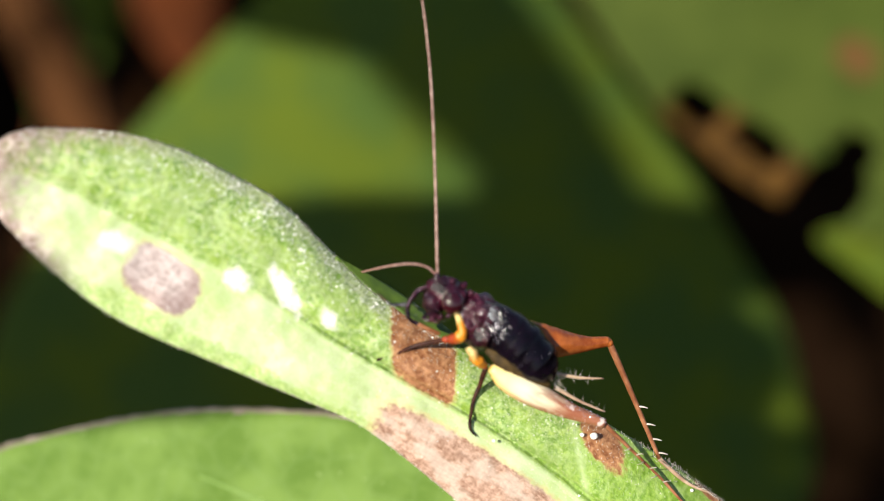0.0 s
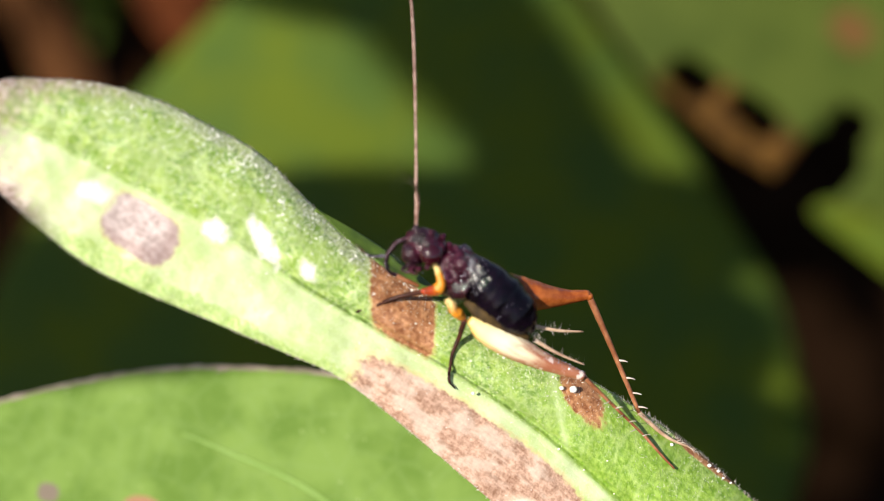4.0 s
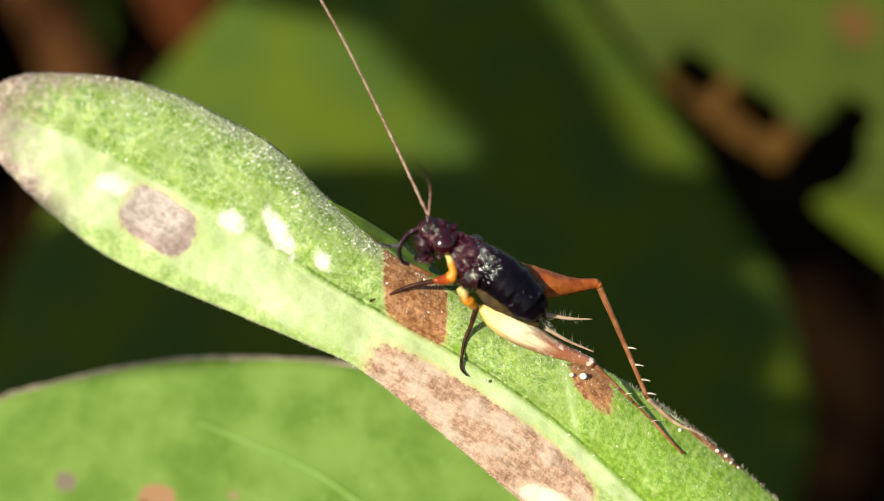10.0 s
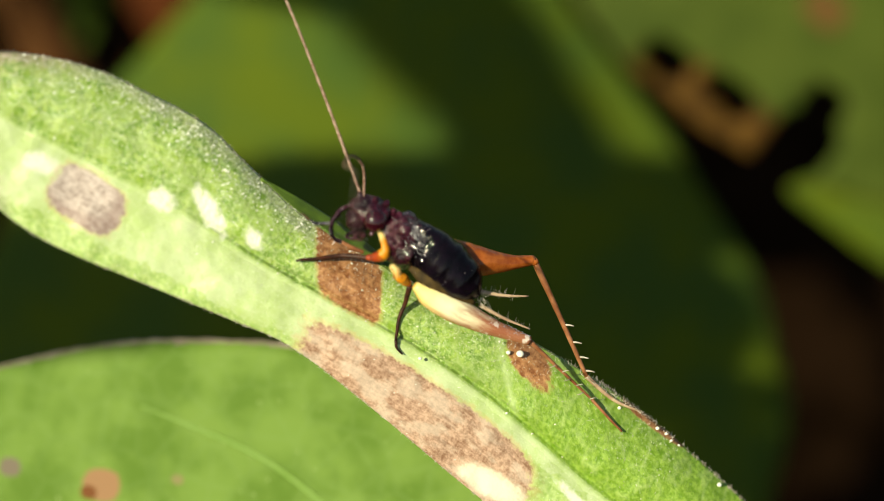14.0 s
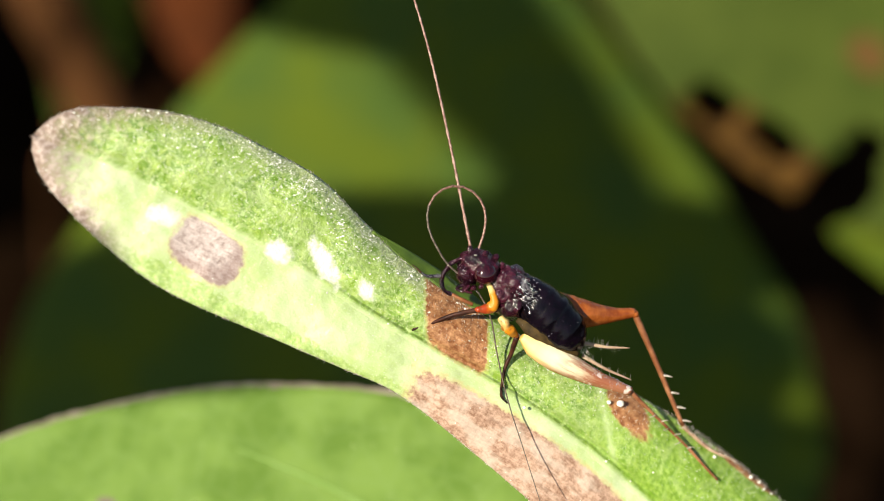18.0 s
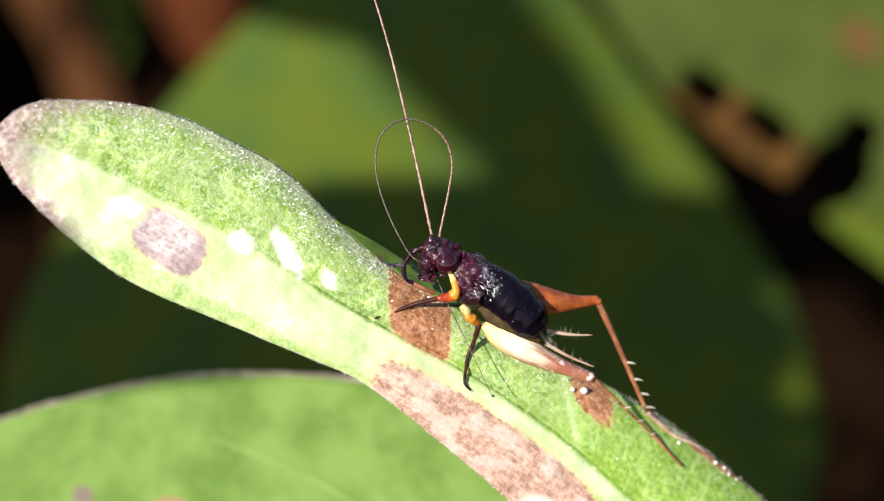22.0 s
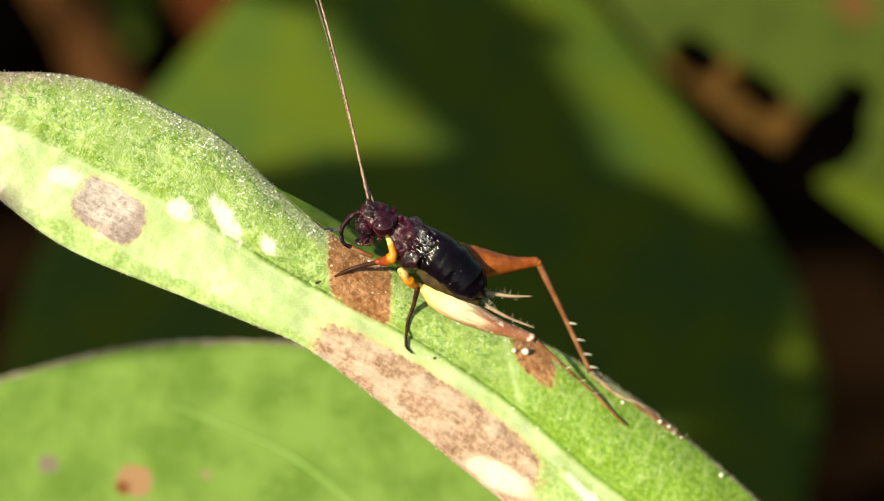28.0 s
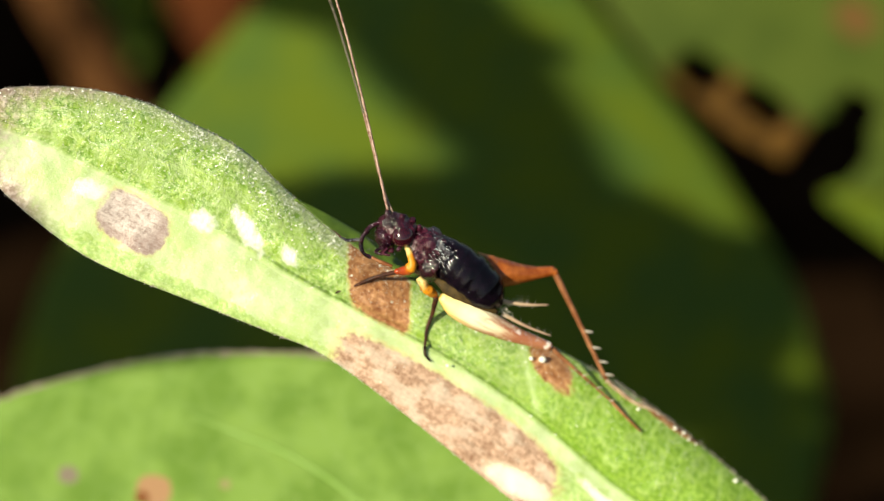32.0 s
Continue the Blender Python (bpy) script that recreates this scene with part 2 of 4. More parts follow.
    for cx, cy, rx, ry, p, lean, drop, tone in ((5.47, -0.84, 1.0, 0.68, 3.4, 0.0, 0.10, dry3), (16.05, -1.45, 3.75, 1.02, 6.0, 0.25, 0.0, dry), (12.4, 0.98, 0.98, 0.85, 6.0, 0.6, 0.0, dry2),
                                               (17.95, 1.62, 0.75, 0.45, 2.4, 0.5, 0.0, dry2), (21.9, 2.60, 1.1, 0.14, 2.0, 0.0, 0.0, dry2)):
        xs = n.math("ADD", x, n.math("MULTIPLY", n.math("SUBTRACT", y, cy), lean))
        ys = n.math("ADD", y, n.math("MULTIPLY", n.math("SUBTRACT", x, cx), drop))
        colour = n.mix(n.math("MULTIPLY", n.blot(xs, ys, cx, cy, rx * 1.06, ry * 1.09, 0.4, p, uneven, 3.0), 0.4), colour, (0.68, 0.44, 0.20))
        colour = n.mix(n.blot(xs, ys, cx, cy, rx, ry, 0.25, p, uneven, 2.0 if tone is dry3 else 2.3), colour, tone)
    cream = n.blot(x, n.math("ADD", y, n.math("MULTIPLY", n.math("SUBTRACT", x, 18.75), -0.18)), 18.75, -1.72, 1.05, 0.34, 0.8, 2.2, uneven, 4.0)
    colour = n.mix(n.math("MULTIPLY", cream, 0.92), colour, (0.90, 0.84, 0.68))
    rough_share = n.math("MULTIPLY", n.math("ADD", 0.35, n.math("MULTIPLY", below, 0.65)), n.math("SUBTRACT", 1.0, n.math("MULTIPLY", n.step(x, 11.5, 14.5), 0.5)))
    n.bump(n.math("MULTIPLY", n.math("ADD", n.math("MULTIPLY", grain, 0.35), n.math("ADD", n.math("MULTIPLY", fine, 0.8), n.math("MULTIPLY", mid, 0.7))), rough_share), 0.36, 0.00022)
    n.finish(colour, n.math("ADD", 0.26, n.math("MULTIPLY", mid, 0.3)), 0.22, specular=0.5)
    return n.mat


def blade_material(name, dark, light, vein, through=0.25, spots=(), rough=0.45, dry=None, scale=1.0, veins_share=0.4, relief=0.4, specular=0.3):
    """A broad leaf: mottled green, pale midrib and side veins; spots: (along, across, radius, colour)."""
    n = Nodes(name)
    uv = n.uv()
    x, y = n.split(uv)
    fine, mid = n.noise(uv, 2.2 * scale, 4), n.noise(uv, 0.5 * scale, 3)
    colour = n.mix(n.step(mid, 0.35, 0.65), dark, light)
    colour = n.mix(n.math("MULTIPLY", n.step(fine, 0.52, 0.75), 0.45), colour, light)
    side = n.math("ABSOLUTE", y)
    rib = n.math("SUBTRACT", 1.0, n.step(side, 0.1, 0.35))
    waves = n.math("ABSOLUTE", n.math("SINE", n.math("ADD", n.math("MULTIPLY", x, 0.55), n.math("MULTIPLY", side, -0.42))))
    veins = n.math("MULTIPLY", n.math("SUBTRACT", 1.0, n.step(waves, 0.0, 0.10)), veins_share)
    colour = n.mix(n.math("MULTIPLY", n.math("MAXIMUM", rib, veins), 0.7), colour, vein)
    if relief < 0.2:
        colour = n.mix(n.math("MULTIPLY", n.net(uv, 0.85, 0.10), 0.16), colour, vein)
        colour = n.mix(n.math("MULTIPLY", n.step(n.noise(uv, 3.4, 3), 0.66, 0.74), 0.5), colour, (0.36, 0.46, 0.20))
    for cx, cy, r, tone in spots:
        colour = n.mix(n.blot(x, y, cx, cy, r * 1.25, r, 0.3, 2.4, fine, 1.0), colour, tone)
    if dry is not None:
        brown = n.mix(n.step(fine, 0.35, 0.65), (0.035, 0.017, 0.005), (0.095, 0.048, 0.010))
        colour = n.mix(n.blot(x, y, *dry, 0.5, 2.4, mid, 1.0), colour, brown)
    n.bump(n.math("ADD", n.math("MULTIPLY", fine, 0.5), n.math("MULTIPLY", veins, -1.0)), relief, 0.0005)
    n.finish(colour, rough, through, specular=specular)
    return n.mat


def plain_material(name, dark, light, rough=0.4, scale=2500.0, bump=0.25, specular=0.5, coat=0.0, through=0.0, relief=0.00006):
    n = Nodes(name)
    at = n.coords()
    fine = n.noise(at, scale, 4)
    wide = n.noise(at, scale * 0.22, 3)
    colour = n.mix(n.step(n.math("ADD", n.math("MULTIPLY", fine, 0.5), n.math("MULTIPLY", wide, 0.5)), 0.38, 0.62), dark, light)
    n.bump(fine, bump, relief)
    n.bsdf.inputs["Coat Weight"].default_value = coat
    n.bsdf.inputs["Coat Roughness"].default_value = 0.12
    n.finish(colour, n.math("ADD", rough, n.math("MULTIPLY", wide, 0.15)), through, specular=specular)
    return n.mat


def femur_material():
    """Cream, streaked along its length, pinkish brown towards the knee and the lower edge."""
    n = Nodes("cream_femur")
    uv = n.uv()
    x, y = n.split(uv)
    stretch = n.tree.nodes.new("ShaderNodeMapping")
    stretch.inputs["Scale"].default_value = (1.3, 15.0, 1.0)
    n.link(uv, stretch.inputs["Vector"])
    streak = n.noise(stretch.outputs["Vector"], 1.0, 5)
    fine = n.noise(n.coords(), 4200.0, 4)
    colour = n.mix(n.step(x, 0.0, 1.3), (0.88, 0.70, 0.26), (0.94, 0.86, 0.60))
    colour = n.mix(n.step(n.math("ADD", x, n.math("MULTIPLY", streak, 1.6)), 1.9, 3.4), colour, (0.40, 0.16, 0.09))
    low = n.math("SUBTRACT", 1.0, n.step(n.math("ADD", y, n.math("MULTIPLY", streak, 0.16)), 0.12, 0.26))
    colour = n.mix(n.math("MULTIPLY", low, n.step(x, 0.5, 1.4)), colour, (0.40, 0.17, 0.07))
    colour = n.mix(n.math("MULTIPLY", n.math("MULTIPLY", n.step(streak, 0.45, 0.58), 0.75), n.step(x, 0.9, 2.2)), colour, (0.36, 0.12, 0.065))
    colour = n.mix(n.math("MULTIPLY", n.step(fine, 0.56, 0.64), n.step(x, 1.6, 2.8)), colour, (0.80, 0.66, 0.60))
    colour = n.mix(n.math("MULTIPLY", n.math("MULTIPLY", low, n.math("SUBTRACT", 1.0, n.step(x, 0.6, 1.6))), 0.7), colour, (0.62, 0.30, 0.05))
    n.bump(n.math("ADD", streak, n.math("MULTIPLY", fine, 0.4)), 0.5, 0.00006)
    n.finish(colour, 0.19, 0.08)
    return n.mat


def eye_material():
    n = Nodes("eye_chitin")
    cells = n.add("ShaderNodeTexVoronoi", Scale=26000.0)
    n.link(n.coords(), cells.inputs["Vector"])
    colour = n.mix(n.step(cells.outputs["Distance"], 0.2, 0.6), (0.040, 0.004, 0.008), (0.016, 0.002, 0.005))
    n.finish(colour, 0.09, specular=0.7)
    return n.mat


def joint_material():
    """Pale yellow at the body, orange, then red towards the leg."""
    n = Nodes("yellow_to_red_joint")
    x, y = n.split(n.uv())
    fine = n.noise(n.coords(), 5000.0, 4)
    along_it = n.math("ADD", x, n.math("MULTIPLY", n.math("SUBTRACT", fine, 0.5), 0.35))
    colour = n.mix(n.step(along_it, 0.12, 0.36), (0.66, 0.50, 0.20), (0.62, 0.23, 0.012))
    colour = n.mix(n.step(along_it, 0.62, 0.84), colour, (0.30, 0.035, 0.008))
    colour = n.mix(n.math("MULTIPLY", n.step(fine, 0.55, 0.68), 0.6), colour, (0.10, 0.03, 0.01))
    n.bump(fine, 0.6, 0.00008)
    n.finish(colour, 0.38, 0.12)
    return n.mat


LEAF = perched_leaf_material()
VEIN = plain_material("pale_vein", (0.135, 0.232, 0.048), (0.165, 0.265, 0.07), 0.6, 1500.0, 0.2, 0.1)
RIM = plain_material("dusty_rim", (0.15, 0.125, 0.095), (0.27, 0.225, 0.19), 0.7, 900.0, 0.6, 0.2)
MARGIN = plain_material("leaf_margin", (0.06, 0.11, 0.010), (0.10, 0.17, 0.018), 0.5, 1500.0, 0.4, through=0.2)
NEAR_SPOTS = ((24.7, -5.8, 0.52, (0.30, 0.17, 0.095)), (25.1, -5.5, 0.22, (0.16, 0.060, 0.022)), (27.9, -5.88, 0.30, (0.17, 0.14, 0.11)), (22.2, -6.4, 0.16, (0.22, 0.20, 0.09)))
GREEN_NEAR = blade_material("broad_leaf_fresh", (0.097, 0.177, 0.026), (0.156, 0.254, 0.052), (0.18, 0.28, 0.09), 0.2,
                            spots=NEAR_SPOTS, rough=0.65, scale=0.9, veins_share=0.10, relief=0.12, specular=0.10)
GREEN_BACK = blade_material("broad_leaf_deep", (0.045, 0.083, 0.013), (0.070, 0.100, 0.006), (0.086, 0.104, 0.006), 0.12, rough=0.8, scale=0.4, veins_share=0.2, specular=0.13)
GREEN_EATEN = blade_material("broad_leaf_eaten", (0.040, 0.060, 0.010), (0.056, 0.078, 0.013), (0.070, 0.092, 0.016), 0.12,
                             spots=((29.5, -4.7, 1.1, (0.100, 0.055, 0.018)),), rough=0.6, dry=(27.9, -13.2, 5.4, 1.9), scale=0.4, veins_share=0.2, specular=0.05)
DRY = plain_material("dry_leaf", (0.026, 0.008, 0.003), (0.062, 0.017, 0.005), 0.8, 300.0, 0.5, 0.05)
STEM = plain_material("brown_stem", (0.036, 0.015, 0.005), (0.080, 0.033, 0.012), 0.8, 400.0, 0.5, 0.05)
# soil colour taken down to near black, standing in for the plants' shade
SOIL = plain_material("shade_dark_soil", (0.003, 0.0016, 0.0008), (0.012, 0.006, 0.003), 1.0, 60.0, 0.9, 0.0)
BLACK = plain_material("black_chitin", (0.002, 0.0015, 0.003), (0.006, 0.003, 0.007), 0.16, 4200.0, 0.45, 0.22)
PURPLE = plain_material("purplish_chitin", (0.008, 0.002, 0.005), (0.046, 0.006, 0.016), 0.10, 4200.0, 1.0, 0.5, relief=0.00013)
EYE = eye_material()
JOINT = joint_material()
RED = plain_material("red_joint", (0.25, 0.025, 0.008), (0.40, 0.06, 0.015), 0.2, 3500.0, 0.2)
DARK_LEG = plain_material("dark_leg", (0.014, 0.005, 0.004), (0.055, 0.016, 0.008), 0.4, 4500.0, 0.4, 0.25)
RUST = plain_material("rust_leg", (0.27, 0.055, 0.010), (0.50, 0.14, 0.030), 0.18, 3500.0, 0.6, 0.6, through=0.25)
FEMUR = femur_material()
TIBIA = plain_material("brown_shin", (0.20, 0.065, 0.024), (0.37, 0.16, 0.075), 0.35, 3500.0, 0.4, through=0.15)
CERCUS = plain_material("pale_brown_cercus", (0.28, 0.17, 0.11), (0.45, 0.32, 0.22), 0.5, 3500.0, 0.3)
HAIR = plain_material("pale_hair", (0.42, 0.36, 0.31), (0.66, 0.60, 0.54), 0.35, 3500.0, 0.1, through=0.3)
OLIVE = plain_material("olive_belly", (0.014, 0.008, 0.002), (0.060, 0.036, 0.009), 0.65, 3500.0, 0.3, 0.2)
GREY = plain_material("grey_fuzz", (0.010, 0.006, 0.014), (0.13, 0.115, 0.14), 0.16, 9500.0, 1.0, 0.8, relief=0.00014)
SILVER = plain_material("silver_hair", (0.62, 0.62, 0.56), (0.86, 0.86, 0.80), 0.25, 3500.0, 0.1, 0.6)
# glossy pale flakes that imitate glints on the chitin; also the thorax hairs
PALE = plain_material("pale_glint", (0.12, 0.11, 0.14), (0.40, 0.38, 0.45), 0.06, 6000.0, 0.2, 1.0, coat=1.0)
ANTENNA = plain_material("antenna", (0.14, 0.06, 0.045), (0.36, 0.23, 0.19), 0.3, 9000.0, 0.6)
THREAD = plain_material("antenna_dark", (0.055, 0.040, 0.028), (0.20, 0.155, 0.125), 0.3, 9000.0, 0.6)
WHITE = plain_material("white_speck", (0.62, 0.62, 0.56), (0.85, 0.85, 0.80), 0.25, 4000.0, 0.2)


# ---- building helpers ----
def catmull(points, n):
    """n + 1 points evenly along a smooth curve through the given ones."""
    p = [np.array(q, float) for q in points]
    p = [2 * p[0] - p[1]] + p + [2 * p[-1] - p[-2]]
    dense = []
    for i in range(1, len(p) - 2):
        for t in np.linspace(0, 1, 24, endpoint=False):
            dense.append(0.5 * (2 * p[i] + (p[i + 1] - p[i - 1]) * t + (2 * p[i - 1] - 5 * p[i] + 4 * p[i + 1] - p[i + 2]) * t**2
                                + (3 * p[i] - p[i - 1] - 3 * p[i + 1] + p[i + 2]) * t**3))
    dense = np.array(dense + [p[-2]])
    run = np.r_[0, np.cumsum(np.linalg.norm(np.diff(dense, axis=0), axis=1))]
    return np.stack([np.interp(np.linspace(0, run[-1], n + 1), run, dense[:, k]) for k in range(dense.shape[1])], 1), run[-1]


def tube(bm, points, radii, n=14, sides=10, flat=1.0, wobble=0.0):
    """A round limb along points (millimetres), with radii along it; flat squeezes it towards the viewer."""
    path, length = catmull(points, n)
    layer = bm.loops.layers.uv.get("plan") or bm.loops.layers.uv.new("plan")
    grow = np.interp(np.linspace(0, 1, n + 1), np.linspace(0, 1, len(radii)), radii)
    rings = []
    for i, c in enumerate(path):
        way = Vector(path[min(i + 1, n)] - path[max(i - 1, 0)]).normalized()
        side = way.cross(Vector((0, 0, 1)))
        side = side.normalized() if side.length > 1e-4 else Vector((1, 0, 0))
        up = side.cross(way).normalized()
        ring = []
        for k in range(sides):
            a = 2 * math.pi * k / sides
            r = grow[i] * (1 + wobble * noise.noise(Vector(c) * 6 + Vector((a, 0, 0))))
            ring.append(bm.verts.new((Vector(c) + side * math.cos(a) * r + up * math.sin(a) * r * flat) * MM))
        rings.append(ring)
    for i in range(n):
        for k in range(sides):
            f = bm.faces.new((rings[i][k], rings[i][(k + 1) % sides], rings[i + 1][(k + 1) % sides], rings[i + 1][k]))
            f.smooth = True
            for loop, s, r in zip(f.loops, (i, i, i + 1, i + 1), (k, k + 1, k + 1, k)):
                loop[layer].uv = (s / n * length, r / sides)
    for ring, c in ((rings[0][::-1], path[0]), (rings[-1], path[-1])):
        tip = bm.verts.new(Vector(c) * MM)
        for k in range(sides):
            bm.faces.new((ring[k], ring[(k + 1) % sides], tip)).smooth = True
    return bm


def ball(bm, centre, radii, angle=0.0, lumps=0.0, seed=0.0, sub=3):
    """A lumpy ellipsoid in millimetres, turned in the picture's plane by angle degrees."""
    made = bmesh.ops.create_icosphere(bm, subdivisions=sub, radius=1.0)["verts"]
    turn = Matrix.Rotation(radians(angle), 3, "Z")
    for v in made:
        d = 1 + lumps * noise.noise(v.co * 2.6 + Vector((seed, 0, 0))) + 0.4 * lumps * noise.noise(v.co * 7 + Vector((seed, 3, 0)))
        v.co = (turn @ Vector((v.co.x * radii[0] * d, v.co.y * radii[1] * d, v.co.z * radii[2] * d)) + Vector(centre)) * MM
    for f in bm.faces:
        f.smooth = True
    return bm


def mesh_of(name, bm, material):
    mesh = bpy.data.meshes.new(name)
    bmesh.ops.recalc_face_normals(bm, faces=bm.faces)
    bm.to_mesh(mesh)
    bm.free()
    mesh.materials.append(material)
    return mesh


def part(name, bm, material, parent, label=""):
    ob = new(name, mesh_of(name, bm, material))
    ob.parent = parent
    return tagged(ob, label)


def sheet(bm, nx, ny, place, plan):
    """A grid of nx by ny quads; place(i/nx, j/ny) gives millimetres, plan the coordinates for the material."""
    layer = bm.loops.layers.uv.get("plan") or bm.loops.layers.uv.new("plan")
    grid = [[bm.verts.new(Vector(place(i / nx, j / ny)) * MM) for j in range(ny + 1)] for i in range(nx + 1)]
    for i in range(nx):
        for j in range(ny):
            f = bm.faces.new((grid[i][j], grid[i + 1][j], grid[i + 1][j + 1], grid[i][j + 1]))
            f.smooth = True
            for loop, (a, b) in zip(f.loops, ((i, j), (i + 1, j), (i + 1, j + 1), (i, j + 1))):
                loop[layer].uv = plan(a / nx, b / ny)
    return bm


def thicken(ob, millimetres):
    solid = ob.modifiers.new("thickness", "SOLIDIFY")
    solid.thickness, solid.offset = millimetres * MM, -1.0
    return ob


DOWN = PLANT.to_3x3().inverted() @ Vector((0, 0, -1))


def height_of(p):
    """How far a local place (millimetres) lies above the soil."""
    return (PLANT @ (Vector(p) * MM)).z / MM


def broad_leaf(name, label, base, tip, half, material, facing=(0, 0, 1), bend=0.0, cup=0.0, power=1.5, shift=1.0, holes=(), wave=0.3, seed=0.0, nx=72, ny=36, thick=0.35, uneven=0.03, rim=None, side_veins=()):
    """A broad leaf from base to tip (millimetres), with blade, midrib and stalk; bend and cup in millimetres."""
    base, tip = Vector(base), Vector(tip)
    axis = tip - base
    length = axis.length
    axis.normalize()
    side = Vector(facing).cross(axis).normalized()
    up = axis.cross(side).normalized()
    leaf = new(name)
    leaf.matrix_world = PLANT @ Matrix.Translation(base * MM)

    def width(s):
        return half * max(math.sin(math.pi * min(max(s, 0.0), 1.0) ** shift), 0.0) ** power

    def spot(s, t):
        w = width(s) * (2 * t - 1)
        w *= 1 + uneven * noise.noise(Vector((s * 14, t * 2, seed)))
        lift = bend * math.sin(math.pi * s) - cup * (2 * t - 1) ** 2 * math.sin(math.pi * s)
        lift += wave * noise.noise(Vector((s * 4, t * 3, seed + 5)))
        return axis * (s * length) + side * w + up * lift

    bm = bmesh.new()
    sheet(bm, nx, ny, spot, lambda s, t: (s * length, width(s) * (2 * t - 1)))
    if holes:
        gone = []
        for f in bm.faces:
            c = f.calc_center_median() / MM
            x, y = c.dot(axis), c.dot(side)
            for hx, hy, rx, ry in holes:
                d = ((x - hx) / rx) ** 2 + ((y - hy) / ry) ** 2
                if d < 1 + 0.5 * noise.noise(Vector((x * 0.9, y * 0.9, 3))):
                    gone.append(f)
                    break
        bmesh.ops.delete(bm, geom=gone, context="FACES")
    blade = part("blade", bm, material, leaf)
    if sum((f.normal.dot(up) for f in blade.data.polygons), 0.0) < 0:
        blade.data.flip_normals()
    thicken(blade, thick)
    bm = bmesh.new()
    line = [spot(s, 0.5) - up * thick * 0.5 for s in np.linspace(0.0, 0.97, 9)]
    tube(bm, [tuple(p) for p in line], (0.016 * half + 0.25, 0.06), 30, 8)
    part("midrib", bm, material, leaf)
    for line in side_veins:
        bm = bmesh.new()
        tube(bm, [tuple(spot(s, t) + up * 0.01) for s, t in line], (0.03, 0.08, 0.09, 0.11), 40, 8, flat=0.15)
        part("side_vein", bm, VEIN, leaf, "pale side vein")
    for edge in (0, 1) if rim else ():
        bm = bmesh.new()
        tube(bm, [tuple(spot(s, edge) - up * thick * 0.5) for s in np.linspace(0.03, 0.97, 25)], (0.07, 0.11, 0.11, 0.07), 160, 8, wobble=0.7)
        part("margin", bm, rim, leaf, "dusty pinkish grey margin")
    bm = bmesh.new()
    start = spot(0, 0.5) - axis * 9 - up * 2
    tube(bm, [tuple(spot(0.02, 0.5)), tuple(spot(0, 0.5) - axis * 4), tuple(start), *(tuple(start - axis * 3 + DOWN * (height_of(base + start) * f)) for f in (0.15, 0.5, 1.02))], (0.4, 0.6, 0.9, 1.2), 40, 8)
    part("stalk", bm, STEM, leaf)
    return tagged(leaf, label, "leaf")


# ---- the ground and the plants behind ----
def ground():
    bm = bmesh.new()
    n, r = 40, 0.6
    xs = [-60, -12, -3] + list(np.linspace(-r, r, n)) + [3, 12, 60]
    grid = [[bm.verts.new((x, y, 0.012 * noise.noise(Vector((x * 9, y * 9, 0))) + 0.004 * noise.noise(Vector((x * 40, y * 40, 2))))) for y in xs] for x in xs]
    for i in range(len(xs) - 1):
        for j in range(len(xs) - 1):
            bm.faces.new((grid[i][j], grid[i + 1][j], grid[i + 1][j + 1], grid[i][j + 1])).smooth = True
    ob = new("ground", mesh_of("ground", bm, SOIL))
    tagged(ob, "bare soil under the plants, near black to stand for shade", "ground", kind="structure")


ground()
broad_leaf("broad_leaf", "large dark green leaf hanging behind, dappled with sunlight", (-4.5, -55, -58), (-0.5, 31, -55), 26.0, GREEN_BACK, bend=2.0, cup=2.5, seed=1.0)
broad_leaf("broad_leaf", "green leaf with brown eaten edge and ragged holes", (3.5, 34, -52), (47.5, 2, -53), 14.4, GREEN_EATEN, bend=1.0, cup=1.0, power=0.8, seed=2.0, nx=110, ny=70,
           holes=((23.7, -12.4, 1.7, 1.15), (28.0, -11.9, 1.75, 1.05), (33.1, -12.4, 2.0, 4.4)))
broad_leaf("broad_leaf", "small sunlit green leaf beside the eaten one", (53, -5, -56), (23.2, 2.6, -54), 4.7, GREEN_BACK, bend=0.5, cup=0.6, power=0.8, seed=3.0)


# added leaves, unseen over the viewer's left shoulder, placed to shade those behind
def over(x, y, k=78.0, z=-55.0):
    return Vector((x, y, z)) + SUN_LOCAL * k


SHADES = []
